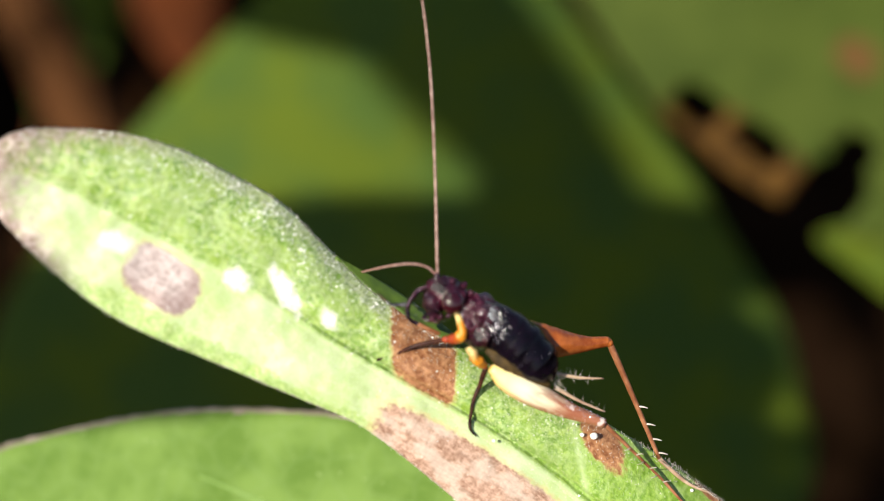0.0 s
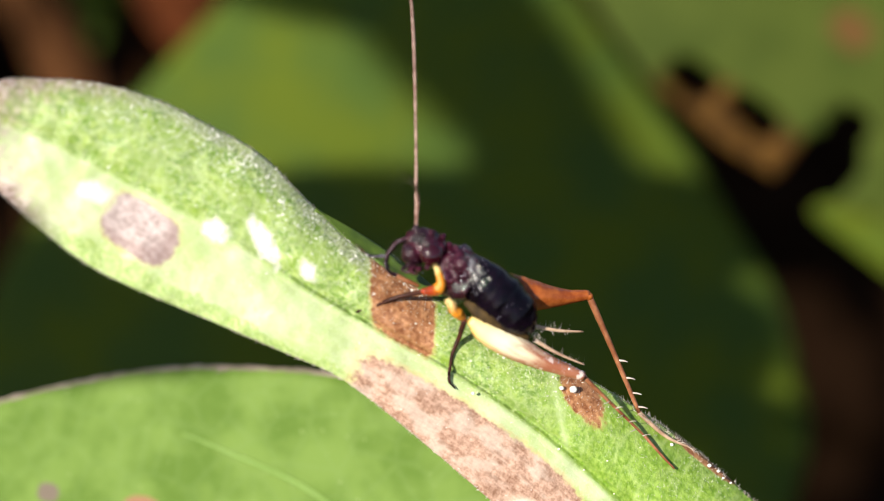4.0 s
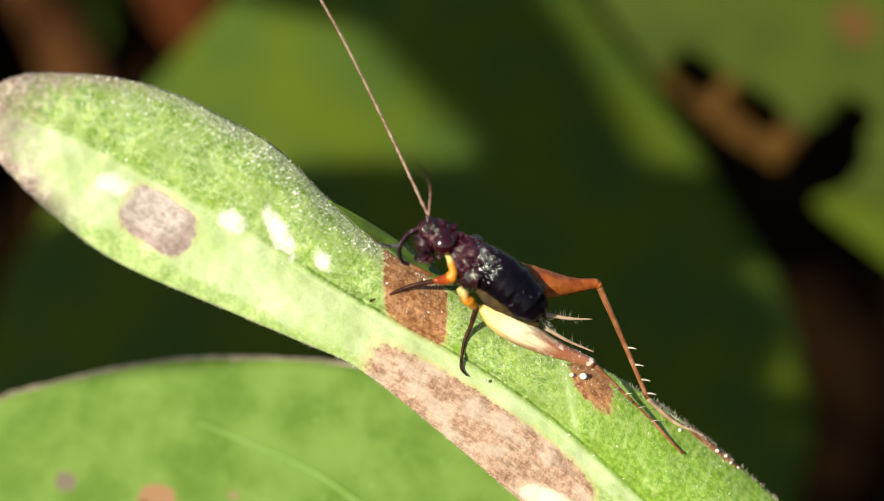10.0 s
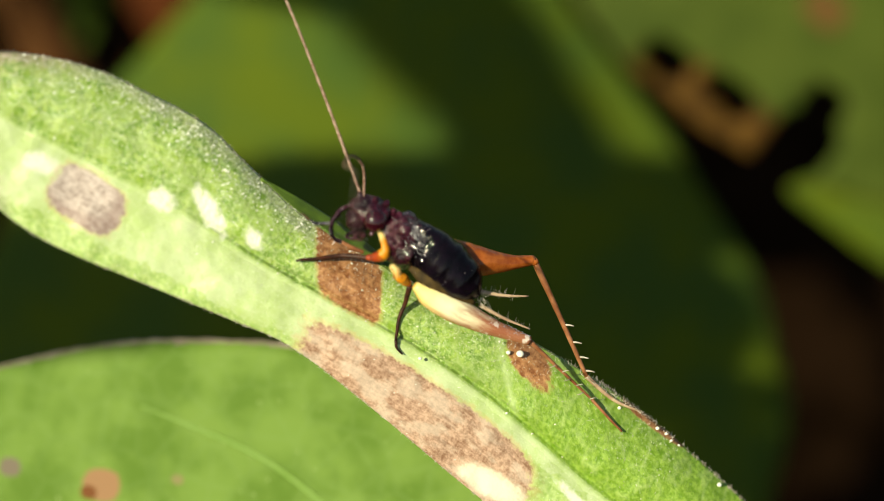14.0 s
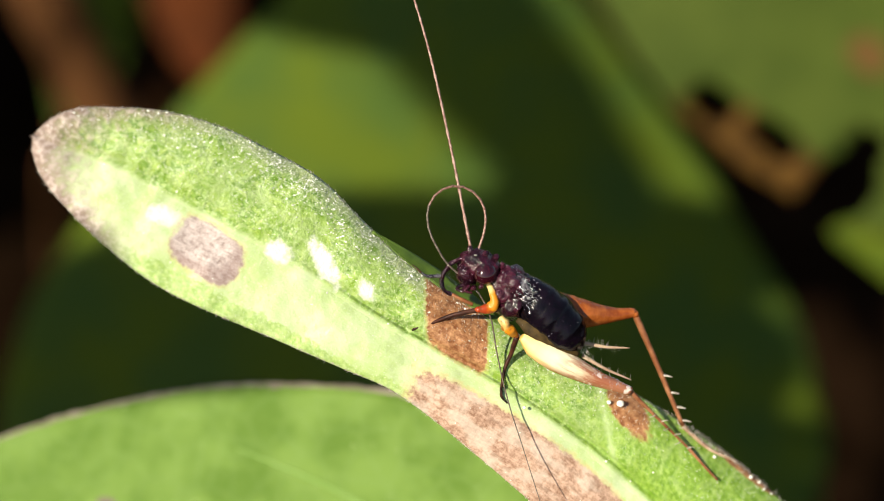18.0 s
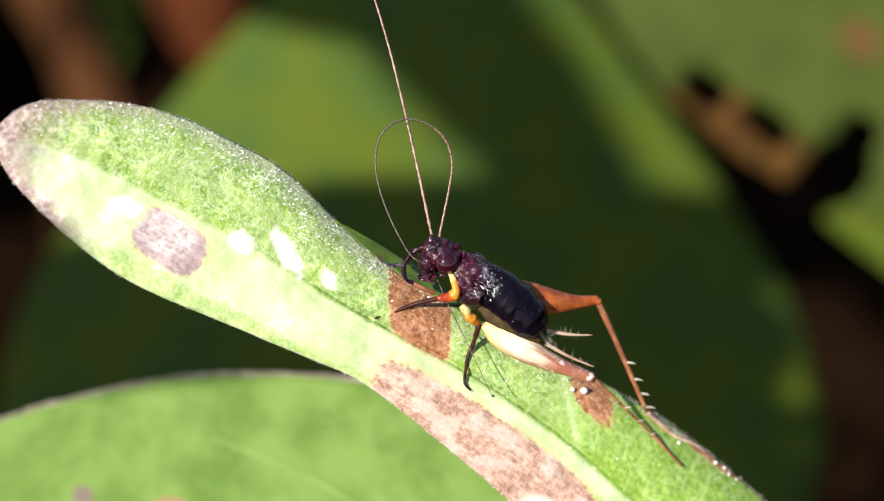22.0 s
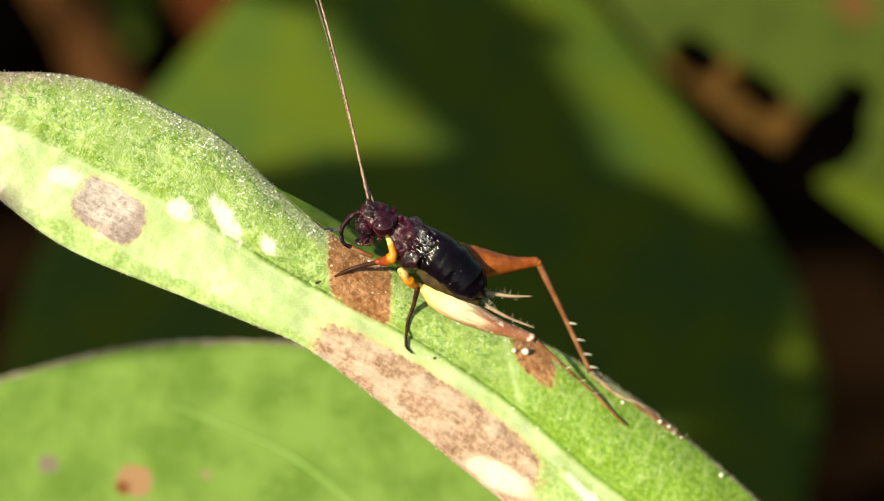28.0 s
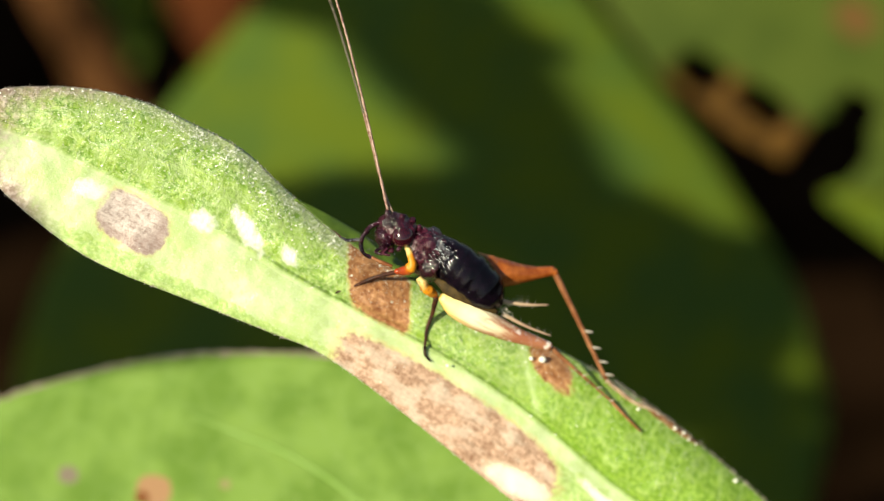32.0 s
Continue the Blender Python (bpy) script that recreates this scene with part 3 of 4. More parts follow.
for label, base, tip, half, k, z in (
        ("added unseen broad leaf to shade those behind", (-62, -23.2), (17.5, -1.0), 13.2, 150, -55),
        ("added unseen narrow leaf to shade those behind", (-16.0, 34), (13.4, -1), 4.9, 260, -55),
        ("added unseen slim leaf to shade those behind", (-36, 26.5), (8, 11.5), 3.6, 150, -55),
        ("added unseen long leaf to shade those behind", (-30, -6), (21.3, -5.2), 6.5, 150, -55),
        ("added unseen small leaf to shade those behind", (4.4, -7), (6.2, 11), 2.7, 150, -55),
        ("added unseen short leaf to shade those behind", (4, 1.3), (21.3, 1.5), 3.5, 150, -55),
        ("added unseen slender leaf to shade those behind", (2, -10.4), (23.5, -10.4), 2.3, 150, -55),
        ("added unseen big leaf to shade the soil", (-30, 74), (120, 8), 42.0, 300, -309),
        ("added unseen big leaf to shade the soil", (-230, 10), (-40, 90), 75.0, 300, -428)):
    SHADES.append(broad_leaf("broad_leaf", label, over(*base, k, z), over(*tip, k, z), half, GREEN_BACK, facing=SUN_LOCAL, bend=1.0, power={13.2: 0.45, 4.9: 0.55, 6.5: 0.35, 2.3: 0.25, 2.7: 0.5, 3.5: 0.35}.get(half, 0.8), seed=half))


def stem_thing(name, label, points, radii):
    bm = bmesh.new()
    thing = new(name)
    thing.matrix_world = PLANT @ Matrix.Translation(Vector(points[0]) * MM)
    tube(bm, [tuple(Vector(p) - Vector(points[0])) for p in points], radii, 40, 12, wobble=0.2)
    part("stalk", bm, STEM, thing)
    bm = bmesh.new()
    ball(bm, Vector(points[1]) - Vector(points[0]), (radii[1] * 1.3, radii[1] * 0.8, radii[1] * 1.3), 15, 0.15, 1)
    part("node", bm, STEM, thing, "swollen node")
    return tagged(thing, label, "plant stem")


broad_leaf("dry_leaf", "dry rusty brown leaf in the gap behind", (-31, 46, -126), (-22, 16, -118), 5.0, DRY, bend=1.0, cup=1.6, power=0.8, seed=9.0)
stem_thing("plant_stem", "brown woody plant stem rising behind the leaves", ((-8, -60, -130), (-19.5, -8, -98), (-28.2, 12, -90), (-41, 39, -86)), (3.2, 2.8, 2.6))
broad_leaf("broad_leaf", "dim green leaf deep behind the stem", (-45, 17, -150), (-36, 42, -142), 5.0, GREEN_BACK, bend=1.0, cup=1.0, power=0.8, seed=12.0)


# ---- the perched leaf ----
TILT = math.radians(-30)
AXIS, ACROSS = Vector((math.cos(TILT), math.sin(TILT), 0)), Vector((-math.sin(TILT), math.cos(TILT), 0))
TIP = Vector((-12.32, 3.39, 0))
STATIONS = (0.0, 0.08, 0.25, 0.6, 1.3, 2.5, 4.0, 5.3, 7.0, 8.5, 10.2, 12.0, 15.0, 18.0, 21.5, 26.0, 32.0, 36.0)
RIB_LINE = (0.06, 0.07, 0.09, 0.12, 0.22, 0.38, 0.42, 0.48, 0.52, 0.45, 0.33, 0.33, 0.33, 0.05, -0.65, -1.2, -1.6, -1.8)
LOWER = (0.0, 0.30, 0.54, 0.88, 1.32, 1.84, 2.18, 2.31, 2.2, 1.95, 1.65, 1.5, 1.95, 2.25, 2.15, 1.8, 0.7, 0.15)
UPPER = (0.0, 0.42, 0.75, 1.15, 1.52, 1.98, 2.36, 2.42, 2.42, 2.12, 1.82, 1.65, 1.67, 2.15, 2.65, 2.3, 1.0, 0.15)


def smooth_at(values, s):
    """A smooth curve through the stations."""
    i = int(np.clip(np.searchsorted(STATIONS, s) - 1, 0, len(STATIONS) - 2))
    xs, ys = STATIONS, values
    slope = [(ys[min(k + 1, len(ys) - 1)] - ys[max(k - 1, 0)]) / (xs[min(k + 1, len(xs) - 1)] - xs[max(k - 1, 0)]) for k in (i, i + 1)]
    h = xs[i + 1] - xs[i]
    t = (s - xs[i]) / h
    return (2 * t**3 - 3 * t**2 + 1) * ys[i] + (t**3 - 2 * t**2 + t) * h * slope[0] + (3 * t**2 - 2 * t**3) * ys[i + 1] + (t**3 - t**2) * h * slope[1]


def leaf_at(s, q):
    """The perched leaf's surface: s millimetres from the tip, q from -1 (lower rim) over 0 (midrib) to 1 (upper rim)."""
    half = max(smooth_at(UPPER if q > 0 else LOWER, s), 0.0)
    b = smooth_at(RIB_LINE, s) + q * half
    p = TIP + AXIS * s + ACROSS * b
    z = -(0.1 + 0.21 * p.x)
    if q > 0:
        z += 0.30 * half * math.sin(math.pi * min(q * 0.9, 1)) * 0.5 - 0.40 * q**3 * min(half / 2, 1)
    else:
        z += 0.10 * math.sin(math.pi * -q) - 0.12 * q * q
    z -= (0.05 + 0.13 * min(max((s - 7) / 4, 0), 1)) * math.exp(-((b - smooth_at(RIB_LINE, s) - 0.2) / 0.10) ** 2)
    z += 0.09 * noise.noise(Vector((s * 0.9, b * 0.9, 0))) + 0.04 * noise.noise(Vector((s * 2.7, b * 2.7, 7)))
    return Vector((p.x, p.y, z))


def leaf_plan(s, q):
    return (s, q * max(smooth_at(UPPER if q > 0 else LOWER, s), 0.0))


def along(u):
    return 0.02 + 35.98 * u**1.25


def build_perched_leaf():
    leaf = new("perched_leaf")
    leaf.matrix_world = PLANT
    bm = bmesh.new()
    sheet(bm, 260, 64, lambda u, v: leaf_at(along(u), 2 * v - 1), lambda u, v: leaf_plan(along(u), 2 * v - 1))
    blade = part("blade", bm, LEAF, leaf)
    thicken(blade, 0.14)
    bm = bmesh.new()

    def rib(u, v):
        s = 2.0 + 33.5 * u
        wide = 0.10 + 0.14 * min(s / 12, 1) + 0.02 * noise.noise(Vector((s * 1.5, 0, 2)))
        p = leaf_at(s, -0.02)
        return p + ACROSS * (wide * (2 * v - 1) - 0.12) + Vector((0, 0, 0.05 * math.sin(math.pi * v) - 0.028))

    def rib_plan(u, v):
        return (2.0 + 33.5 * u, -0.14 + 0.2 * (2 * v - 1))

    sheet(bm, 200, 10, rib, rib_plan)
    part("midrib", bm, LEAF, leaf, "pale yellowish midrib")
    bm = bmesh.new()
    end = leaf_at(35.8, 0)
    tube(bm, [tuple(end), (end.x + 6, end.y - 6, end.z - 3), *(tuple(Vector((end.x + 9, end.y - 9, end.z - 5)) + DOWN * (height_of(end) * f)) for f in (0.08, 0.5, 1.02))], (0.3, 0.5, 0.9, 1.4), 40, 10)
    part("stalk", bm, STEM, leaf)
    bm = bmesh.new()

    def curl(u, v):
        s = 9.0 + 4.6 * u
        p = leaf_at(s, 0.96)
        w = 0.36 * math.sin(math.pi * u) ** 0.8 + 0.03
        return p + ACROSS * (w * v) + Vector((0, 0, -0.1 - 0.45 * v * math.sin(math.pi * u) + 0.05 * noise.noise(Vector((s, v * 2, 1)))))

    sheet(bm, 40, 8, curl, lambda u, v: (9.0 + 4.6 * u, 1.4 + 0.4 * v))
    thicken(part("curled_margin", bm, MARGIN, leaf, "darker green margin curled behind"), 0.1)
    # fine pale hairs along both rims
    rng = random.Random(4)
    bm = bmesh.new()
    for i in range(1500):
        s, side = rng.uniform(0.12, 27), rng.choice((-1, 1))
        foot = leaf_at(s, side * rng.uniform(0.97, 1.0))
        out = ACROSS * side * (s > 0.4) + AXIS * rng.uniform(-0.9, 0.2) + Vector((0, 0, rng.uniform(-0.3, 0.8)))
        hair(bm, foot, out, rng.uniform(0.03, 0.09) * (2.0 if s > 19 and side > 0 else 1.0), 0.014 if s > 19 else 0.010)
    tagged(part("hairs", bm, HAIR, leaf, "short pale hairs along the rim"), kind="stuff")
    bm = bmesh.new()
    for i in range(3200):
        s, q = rng.uniform(0.5, 23), 1 - abs(rng.gauss(0, 0.45))
        if not -0.9 < q < 0.99 or noise.noise(Vector((s * 1.3, q * 2, 9))) < rng.uniform(-0.45, 0.3):
            continue
        foot = leaf_at(s, q)
        hair(bm, foot - Vector((0, 0, 0.01)), ACROSS * rng.uniform(-0.4, 1) + AXIS * rng.uniform(-1, 0.3) + Vector((0, 0, rng.uniform(0.1, 0.6))), rng.uniform(0.04, 0.11), 0.009)
    tagged(part("down", bm, SILVER, leaf, "fine silvery down on the blade"), kind="stuff")
    return tagged(leaf, "narrow green leaf with dry brown blotches and dusty hairy rim", "leaf")


def hair(bm, foot, out, length, width):
    out = Vector(out).normalized()
    side = out.cross(Vector((0.3, 0.2, 1))).normalized() * width
    other = out.cross(side).normalized() * width
    tip = bm.verts.new((foot + out * length) * MM)
    ring = [bm.verts.new((foot + d) * MM) for d in (side, -side * 0.5 + other * 0.87, -side * 0.5 - other * 0.87)]
    for k in range(3):
        bm.faces.new((ring[k], ring[(k + 1) % 3], tip))


build_perched_leaf()
broad_leaf("broad_leaf", "broad fresh green leaf with a small pinkish brown spot", (13.9, -17.75, -3.2), (-26.2, -12.0, -11.3), 11.05, GREEN_NEAR,
           facing=(-0.3, 0, 1), bend=0.0, cup=0.5, power=0.778, shift=0.9, wave=0.12, seed=6.0, thick=0.2, nx=120, ny=60, uneven=0.006, rim=RIM,
           side_veins=(((0.575, 0.097), (0.53, 0.126), (0.48, 0.156), (0.44, 0.188), (0.40, 0.23)),))


def dust():
    """Pale specks of dust and pollen on the perched leaf, thickest towards its upper rim."""
    rng = random.Random(11)
    bm = bmesh.new()
    for i in range(3900):
        s = rng.uniform(0.3, 23)
        if i % 5 == 0:
            q = rng.uniform(-1, 1)
        else:
            s, q = rng.gauss(7.5, 3.4), 1 - abs(rng.gauss(0, 0.30))
        if s < 0.2 or not -1 < q < 0.985 or noise.noise(Vector((s * 1.7, q * 2.5, 4))) < rng.uniform(-0.3, 0.35):
            continue
        p = leaf_at(s, q)
        size = rng.choice((0.010, 0.012, 0.015, 0.020, 0.034)) * rng.uniform(0.6, 1.3)
        c, turn, ring = p + Vector((0, 0, size * 0.5)), rng.uniform(0, 6), []
        for a in range(6):
            ring.append(bm.verts.new((p + Vector((math.cos(a * 1.05 + turn), math.sin(a * 1.05 + turn) * 0.7, 0)) * size * rng.uniform(0.6, 1.7) - Vector((0, 0, 0.01))) * MM))
        top = bm.verts.new((c + Vector((rng.uniform(-1, 1), rng.uniform(-1, 1), 0)) * size * 0.5) * MM)
        for a in range(6):
            bm.faces.new((ring[a], ring[(a + 1) % 6], top))
    ob = new("dust", mesh_of("dust", bm, WHITE))
    ob.matrix_world = PLANT
    tagged(ob, "pale specks of dust and pollen on the leaf", "dust", kind="stuff")


def droplet(x, y, r, lift=0.28):
    bm = bmesh.new()
    ball(bm, (0, 0, 0), (r, r * 0.9, r * 0.7), 0, 0.08, r, 2)
    ob = new("white_droplet", mesh_of("white_droplet", bm, WHITE))
    ob.matrix_world = PLANT @ Matrix.Translation(Vector((x, y, -(0.1 + 0.21 * x) + lift)) * MM)
    tagged(ob, "tiny white bead stuck on the leaf", "droplet", group="beads on the leaf")


dust()
for x, y, r in ((3.45, -3.86, 0.065), (3.78, -3.90, 0.11), (3.2, -3.55, 0.03), (1.0, -3.98, 0.05)):
    droplet(x, y, r)
for x, y, r in ((6.64, -5.5, 0.055), (7.75, -6.11, 0.06), (8.01, -6.27, 0.05), (8.16, -6.47, 0.04), (9.58, -7.78, 0.07), (8.38, -6.61, 0.035)):
    droplet(x, y, r, 0.0)


# ---- the cricket ----
def build_cricket():
    cricket = new("cricket")
    base = Vector((1.0, -2.0, 0.0))
    cricket.matrix_world = PLANT @ Matrix.Translation(base * MM)
    tagged(cricket, "small black cricket with orange joints perched on a leaf", "cricket")

    def limb(name, points, radii, material, label="", parent=None, **more):
        bm = bmesh.new()
        tube(bm, [tuple(Vector(p) - base) for p in points], radii, **more)
        return part(name, bm, material, parent or cricket, label)

    def lump(name, centre, radii, material, label="", angle=0.0, parent=None, lumps=0.05, seed=0.0):
        bm = bmesh.new()
        ball(bm, Vector(centre) - base, radii, angle, lumps, seed)
        return part(name, bm, material, parent or cricket, label)

    bm = bmesh.new()
    tube(bm, [tuple(Vector(p) - base) for p in ((0.72, -0.62, 0.62), (1.15, -0.92, 0.52), (1.65, -1.36, 0.42), (2.15, -1.85, 0.35), (2.58, -2.28, 0.25))],
         [r * (1 + 0.008 * (i % 3 == 0)) for i, r in enumerate(np.interp(np.linspace(0, 1, 25), (0, 0.25, 0.5, 0.75, 0.9, 1), (0.52, 0.66, 0.71, 0.66, 0.45, 0.10)))], 72, 28, wobble=0.03)
    part("abdomen", bm, BLACK, cricket, "glossy black abdomen in faint rings")
    limb("belly", ((0.75, -1.45, 0.75), (1.3, -1.85, 0.80), (2.0, -2.25, 0.62), (2.5, -2.45, 0.4)), (0.10, 0.24, 0.24, 0.06), OLIVE, "olive brown underside", n=20, sides=14, flat=0.45, wobble=0.3)
    lump("pronotum", (0.52, -0.55, 0.68), (0.56, 0.58, 0.58), PURPLE, "purplish black pronotum", -35, lumps=0.42, seed=2)
    lump("thorax", (0.58, -1.02, 0.66), (0.42, 0.50, 0.48), PURPLE, "", -30, lumps=0.4, seed=4)
    lump("collar", (0.37, -0.38, 0.86), (0.34, 0.36, 0.34), PURPLE, "knobbly purplish collar", -35, lumps=0.5, seed=12)
    lump("knob", (0.26, -0.78, 1.02), (0.20, 0.19, 0.18), PURPLE, "glossy dark knob", 0, lumps=0.1, seed=13)
    head = lump("head", (-0.26, 0.0, 0.78), (0.55, 0.45, 0.50), PURPLE, "purplish black head", -25, lumps=0.22, seed=5)
    lump("eye", (-0.17, -0.21, 1.13), (0.33, 0.31, 0.25), EYE, "dark red glossy eye", 10, head, 0.0)
    lump("brow", (-0.60, 0.16, 0.86), (0.30, 0.26, 0.30), PURPLE, "", -40, head, 0.35, 7)
    lump("face", (-0.68, -0.22, 0.86), (0.27, 0.38, 0.34), PURPLE, "", 14, head, 0.3, 3)
    for x, y, z, r in ((-0.70, -0.62, 1.02, 0.12), (-0.50, -0.60, 1.06, 0.10), (-0.28, -0.57, 1.08, 0.085)):
        lump("mouthpart", (x, y, z), (r, r * 0.8, r), PURPLE, "reddish black mouthpart", 20, head, 0.25, x)
    for i, (x, y, z, r) in enumerate(((-0.50, 0.10, 1.20, 0.085), (-0.42, 0.29, 1.13, 0.09), (-0.16, 0.34, 1.05, 0.10), (0.12, 0.24, 1.00, 0.11), (-0.80, 0.20, 1.00, 0.07), (0.30, 0.02, 0.95, 0.10), (0.62, -0.28, 1.05, 0.10), (0.66, -1.02, 1.05, 0.09))):
        lump("bump", (x, y, z), (r, r * 0.9, r * 0.9), PURPLE, "", 20 * i, head, 0.2, i)
    lump("wing_pad", (1.0, -0.70, 0.86), (0.26, 0.46, 0.32), GREY, "greyish fuzzy wing pad", 35, lumps=0.4, seed=8)
    # forelegs
    first = limb("foreleg", ((-0.28, -1.20, 0.84), (-1.01, -1.36, 0.42), (-1.64, -1.60, 0.42), (-2.02, -1.72, 0.44), (-2.18, -1.80, 0.42)), (0.07, 0.066, 0.058, 0.05, 0.03), DARK_LEG, "thin dark brown foreleg", n=20, wobble=0.15)
    limb("coxa", ((-0.06, -0.52, 0.95), (0.03, -0.75, 1.08), (0.08, -0.98, 1.12), (0.0, -1.14, 1.02), (-0.16, -1.19, 0.93), (-0.30, -1.20, 0.84)), (0.08, 0.09, 0.11, 0.17, 0.15, 0.10), JOINT, "yellow and orange coxa", cricket, n=24, wobble=0.25)
    lump("joint", (-0.32, -1.20, 0.86), (0.13, 0.09, 0.09), RED, "shiny red joint", 0, cricket, 0.08)
    raised = limb("foreleg", ((-0.50, -1.06, 0.80), (-0.80, -0.93, 0.86), (-1.08, -0.78, 0.92)), (0.055, 0.06, 0.05), TIBIA, "foreleg raised to the mouth, tan femur", n=14, wobble=0.3)
    limb("tibia", ((-1.04, -0.80, 0.90), (-1.27, -0.71, 0.95), (-1.37, -0.46, 1.0), (-1.30, -0.18, 1.02), (-1.11, 0.06, 1.02), (-0.83, 0.20, 0.98), (-0.62, 0.22, 0.90)), (0.05, 0.055, 0.065, 0.07, 0.07, 0.06, 0.05), PURPLE, "dark bowed tibia", raised, n=44, wobble=0.7)
    limb("tarsus", ((-1.30, -0.28, 1.0), (-1.55, -0.28, 1.05), (-1.78, -0.28, 1.08), (-1.94, -0.18, 1.10)), (0.055, 0.05, 0.045, 0.025), GREY, "greyish foot", raised, wobble=0.4)
    limb("claw", ((-1.92, -0.20, 1.10), (-2.08, -0.05, 1.10), (-2.20, 0.04, 1.08)), (0.03, 0.022, 0.008), DARK_LEG, "", raised, n=6, sides=6)
    limb("palp", ((-0.75, -0.50, 1.0), (-0.95, -0.62, 1.05), (-0.75, -0.72, 1.1)), (0.05, 0.045, 0.04), PURPLE, "", head)
    limb("palp", ((-0.60, -0.52, 1.15), (-0.72, -0.68, 1.2), (-0.52, -0.74, 1.2)), (0.045, 0.04, 0.035), PURPLE, "", head)
    # middle leg
    leg = limb("middle_leg", ((0.74, -1.96, 0.56), (0.60, -2.45, 0.22), (0.43, -2.89, 0.11), (0.34, -3.48, -0.03)), (0.085, 0.065, 0.05, 0.04), DARK_LEG, "thin dark middle leg", n=20, wobble=0.15)
    limb("coxa", ((0.26, -1.40, 0.95), (0.38, -1.58, 0.98), (0.50, -1.74, 0.88), (0.70, -1.92, 0.66)), (0.08, 0.14, 0.16, 0.14, 0.09), JOINT, "yellow and orange coxa", leg, n=24, wobble=0.5)
    lump("joint", (0.69, -1.90, 0.68), (0.10, 0.09, 0.09), RED, "red brown joint", -40, leg, 0.08)
    limb("tarsus", ((0.34, -3.48, -0.02), (0.36, -3.68, -0.05), (0.52, -3.87, -0.08)), (0.045, 0.035, 0.018), DARK_LEG, "", leg)
    # near hind leg, folded along the leaf
    leg = limb("hind_leg", ((0.86, -1.95, 0.78), (1.42, -2.32, 0.56), (2.79, -3.04, 0.12), (4.02, -3.52, -0.28)), (0.10, 0.31, 0.37, 0.38, 0.35, 0.30, 0.25, 0.20, 0.17, 0.13), FEMUR, "cream femur with a pinkish brown end", n=40, sides=20)
    limb("tibia", ((4.02, -3.52, -0.28), (4.9, -4.35, -0.66), (5.81, -5.21, -1.0)), (0.065, 0.045, 0.035), TIBIA, "thin rusty tibia", leg)
    limb("tarsus", ((5.81, -5.21, -1.0), (6.3, -5.75, -1.08), (6.67, -6.13, -1.15)), (0.05, 0.04, 0.03), TIBIA, "", leg)
    # far hind leg, knee up
    far = limb("hind_leg", ((1.75, -0.95, -0.05), (2.45, -1.28, -0.20), (3.4, -1.36, -0.50), (4.18, -1.30, -0.72)), (0.30, 0.44, 0.42, 0.30, 0.19, 0.14), RUST, "rust orange far femur with raised knee", n=26, sides=14)
    lump("knee", (4.15, -1.32, -0.70), (0.17, 0.13, 0.13), RUST, "", -30, far, 0.03)
    limb("tibia", ((4.19, -1.32, -0.72), (4.95, -2.95, -1.05), (5.70, -4.60, -1.38)), (0.10, 0.075, 0.06), TIBIA, "slender rusty tibia", far, n=24, wobble=0.12)
    limb("tarsus", ((5.70, -4.60, -1.38), (6.48, -5.27, -1.48), (7.34, -5.65, -1.66)), (0.07, 0.055, 0.03), CERCUS, "", far)
    for f in (0.55, 0.70, 0.83, 0.95):
        foot = Vector((4.19 + 1.51 * f, -1.32 - 3.28 * f, -0.72 - 0.66 * f))
        limb("spine", (foot, foot + Vector((0.15, 0.0, 0.05)), foot + Vector((0.29, -0.03, 0.12))), (0.036, 0.030, 0.014), HAIR, "", far, n=4, sides=6)
    for k in range(6):
        foot = Vector((4.75, -4.2, -0.42)) + Vector((0.2, -0.2, -0.11)) * k
        side = 1 if k % 2 else -1
        limb("spine", (foot, foot + Vector((0.09 * side, 0.04 * side, 0.10)), foot + Vector((0.18 * side, 0.05 * side, 0.16))), (0.02, 0.014, 0.006), HAIR, "", leg, n=4, sides=6)
    # cerci
    for points in (((2.62, -2.14, 0.0), (3.3, -2.26, -0.12), (3.99, -2.29, -0.25)), ((2.62, -2.50, 0.05), (3.3, -2.88, -0.05), (4.03, -3.19, -0.2))):
        limb("cercus", points, (0.06, 0.042, 0.02), CERCUS, "pale brown hairy cercus")
    # fine pale flakes on head, body and raised foreleg, added to stand for glints
    rng = random.Random(3)
    bm = bmesh.new()
    for centre, radii, count in (((-0.28, -0.12, 0.87), (0.66, 0.61, 0.57), 26), ((0.55, -0.6, 0.72), (0.60, 0.62, 0.60), 36), ((0.95, -0.75, 0.7), (0.45, 0.55, 0.6), 50),
                                 ((1.62, -1.35, 0.55), (1.0, 0.72, 0.68), 26), ((-0.8, -0.3, 0.95), (0.40, 0.34, 0.38), 22), ((-1.3, -0.4, 0.9), (0.4, 0.4, 0.2), 30)):
        for i in range(count):
            d = Vector((rng.gauss(0, 1), rng.gauss(0, 1), abs(rng.gauss(0, 1)))).normalized()
            p = Vector(centre) - base + Vector((d.x * radii[0], d.y * radii[1], d.z * radii[2]))
            hair(bm, p, d + Vector((rng.uniform(-0.8, 0.8), rng.uniform(-0.8, 0.8), 0)), rng.uniform(0.02, 0.06), rng.uniform(0.004, 0.011))
    # silvery hairs combed back over the thorax
    for i in range(110):
        a, f = rng.gauss(0, 0.22), rng.random()
        p = Vector((0.66 + 0.62 * f + a * 0.7, -0.30 - 0.95 * f * rng.uniform(0.5, 1.2) + a, 0)) - base
        d = (p + base - Vector((0.85, -0.80, 0))) * 1.35
        if d.x * d.x + d.y * d.y > 0.6:
            continue
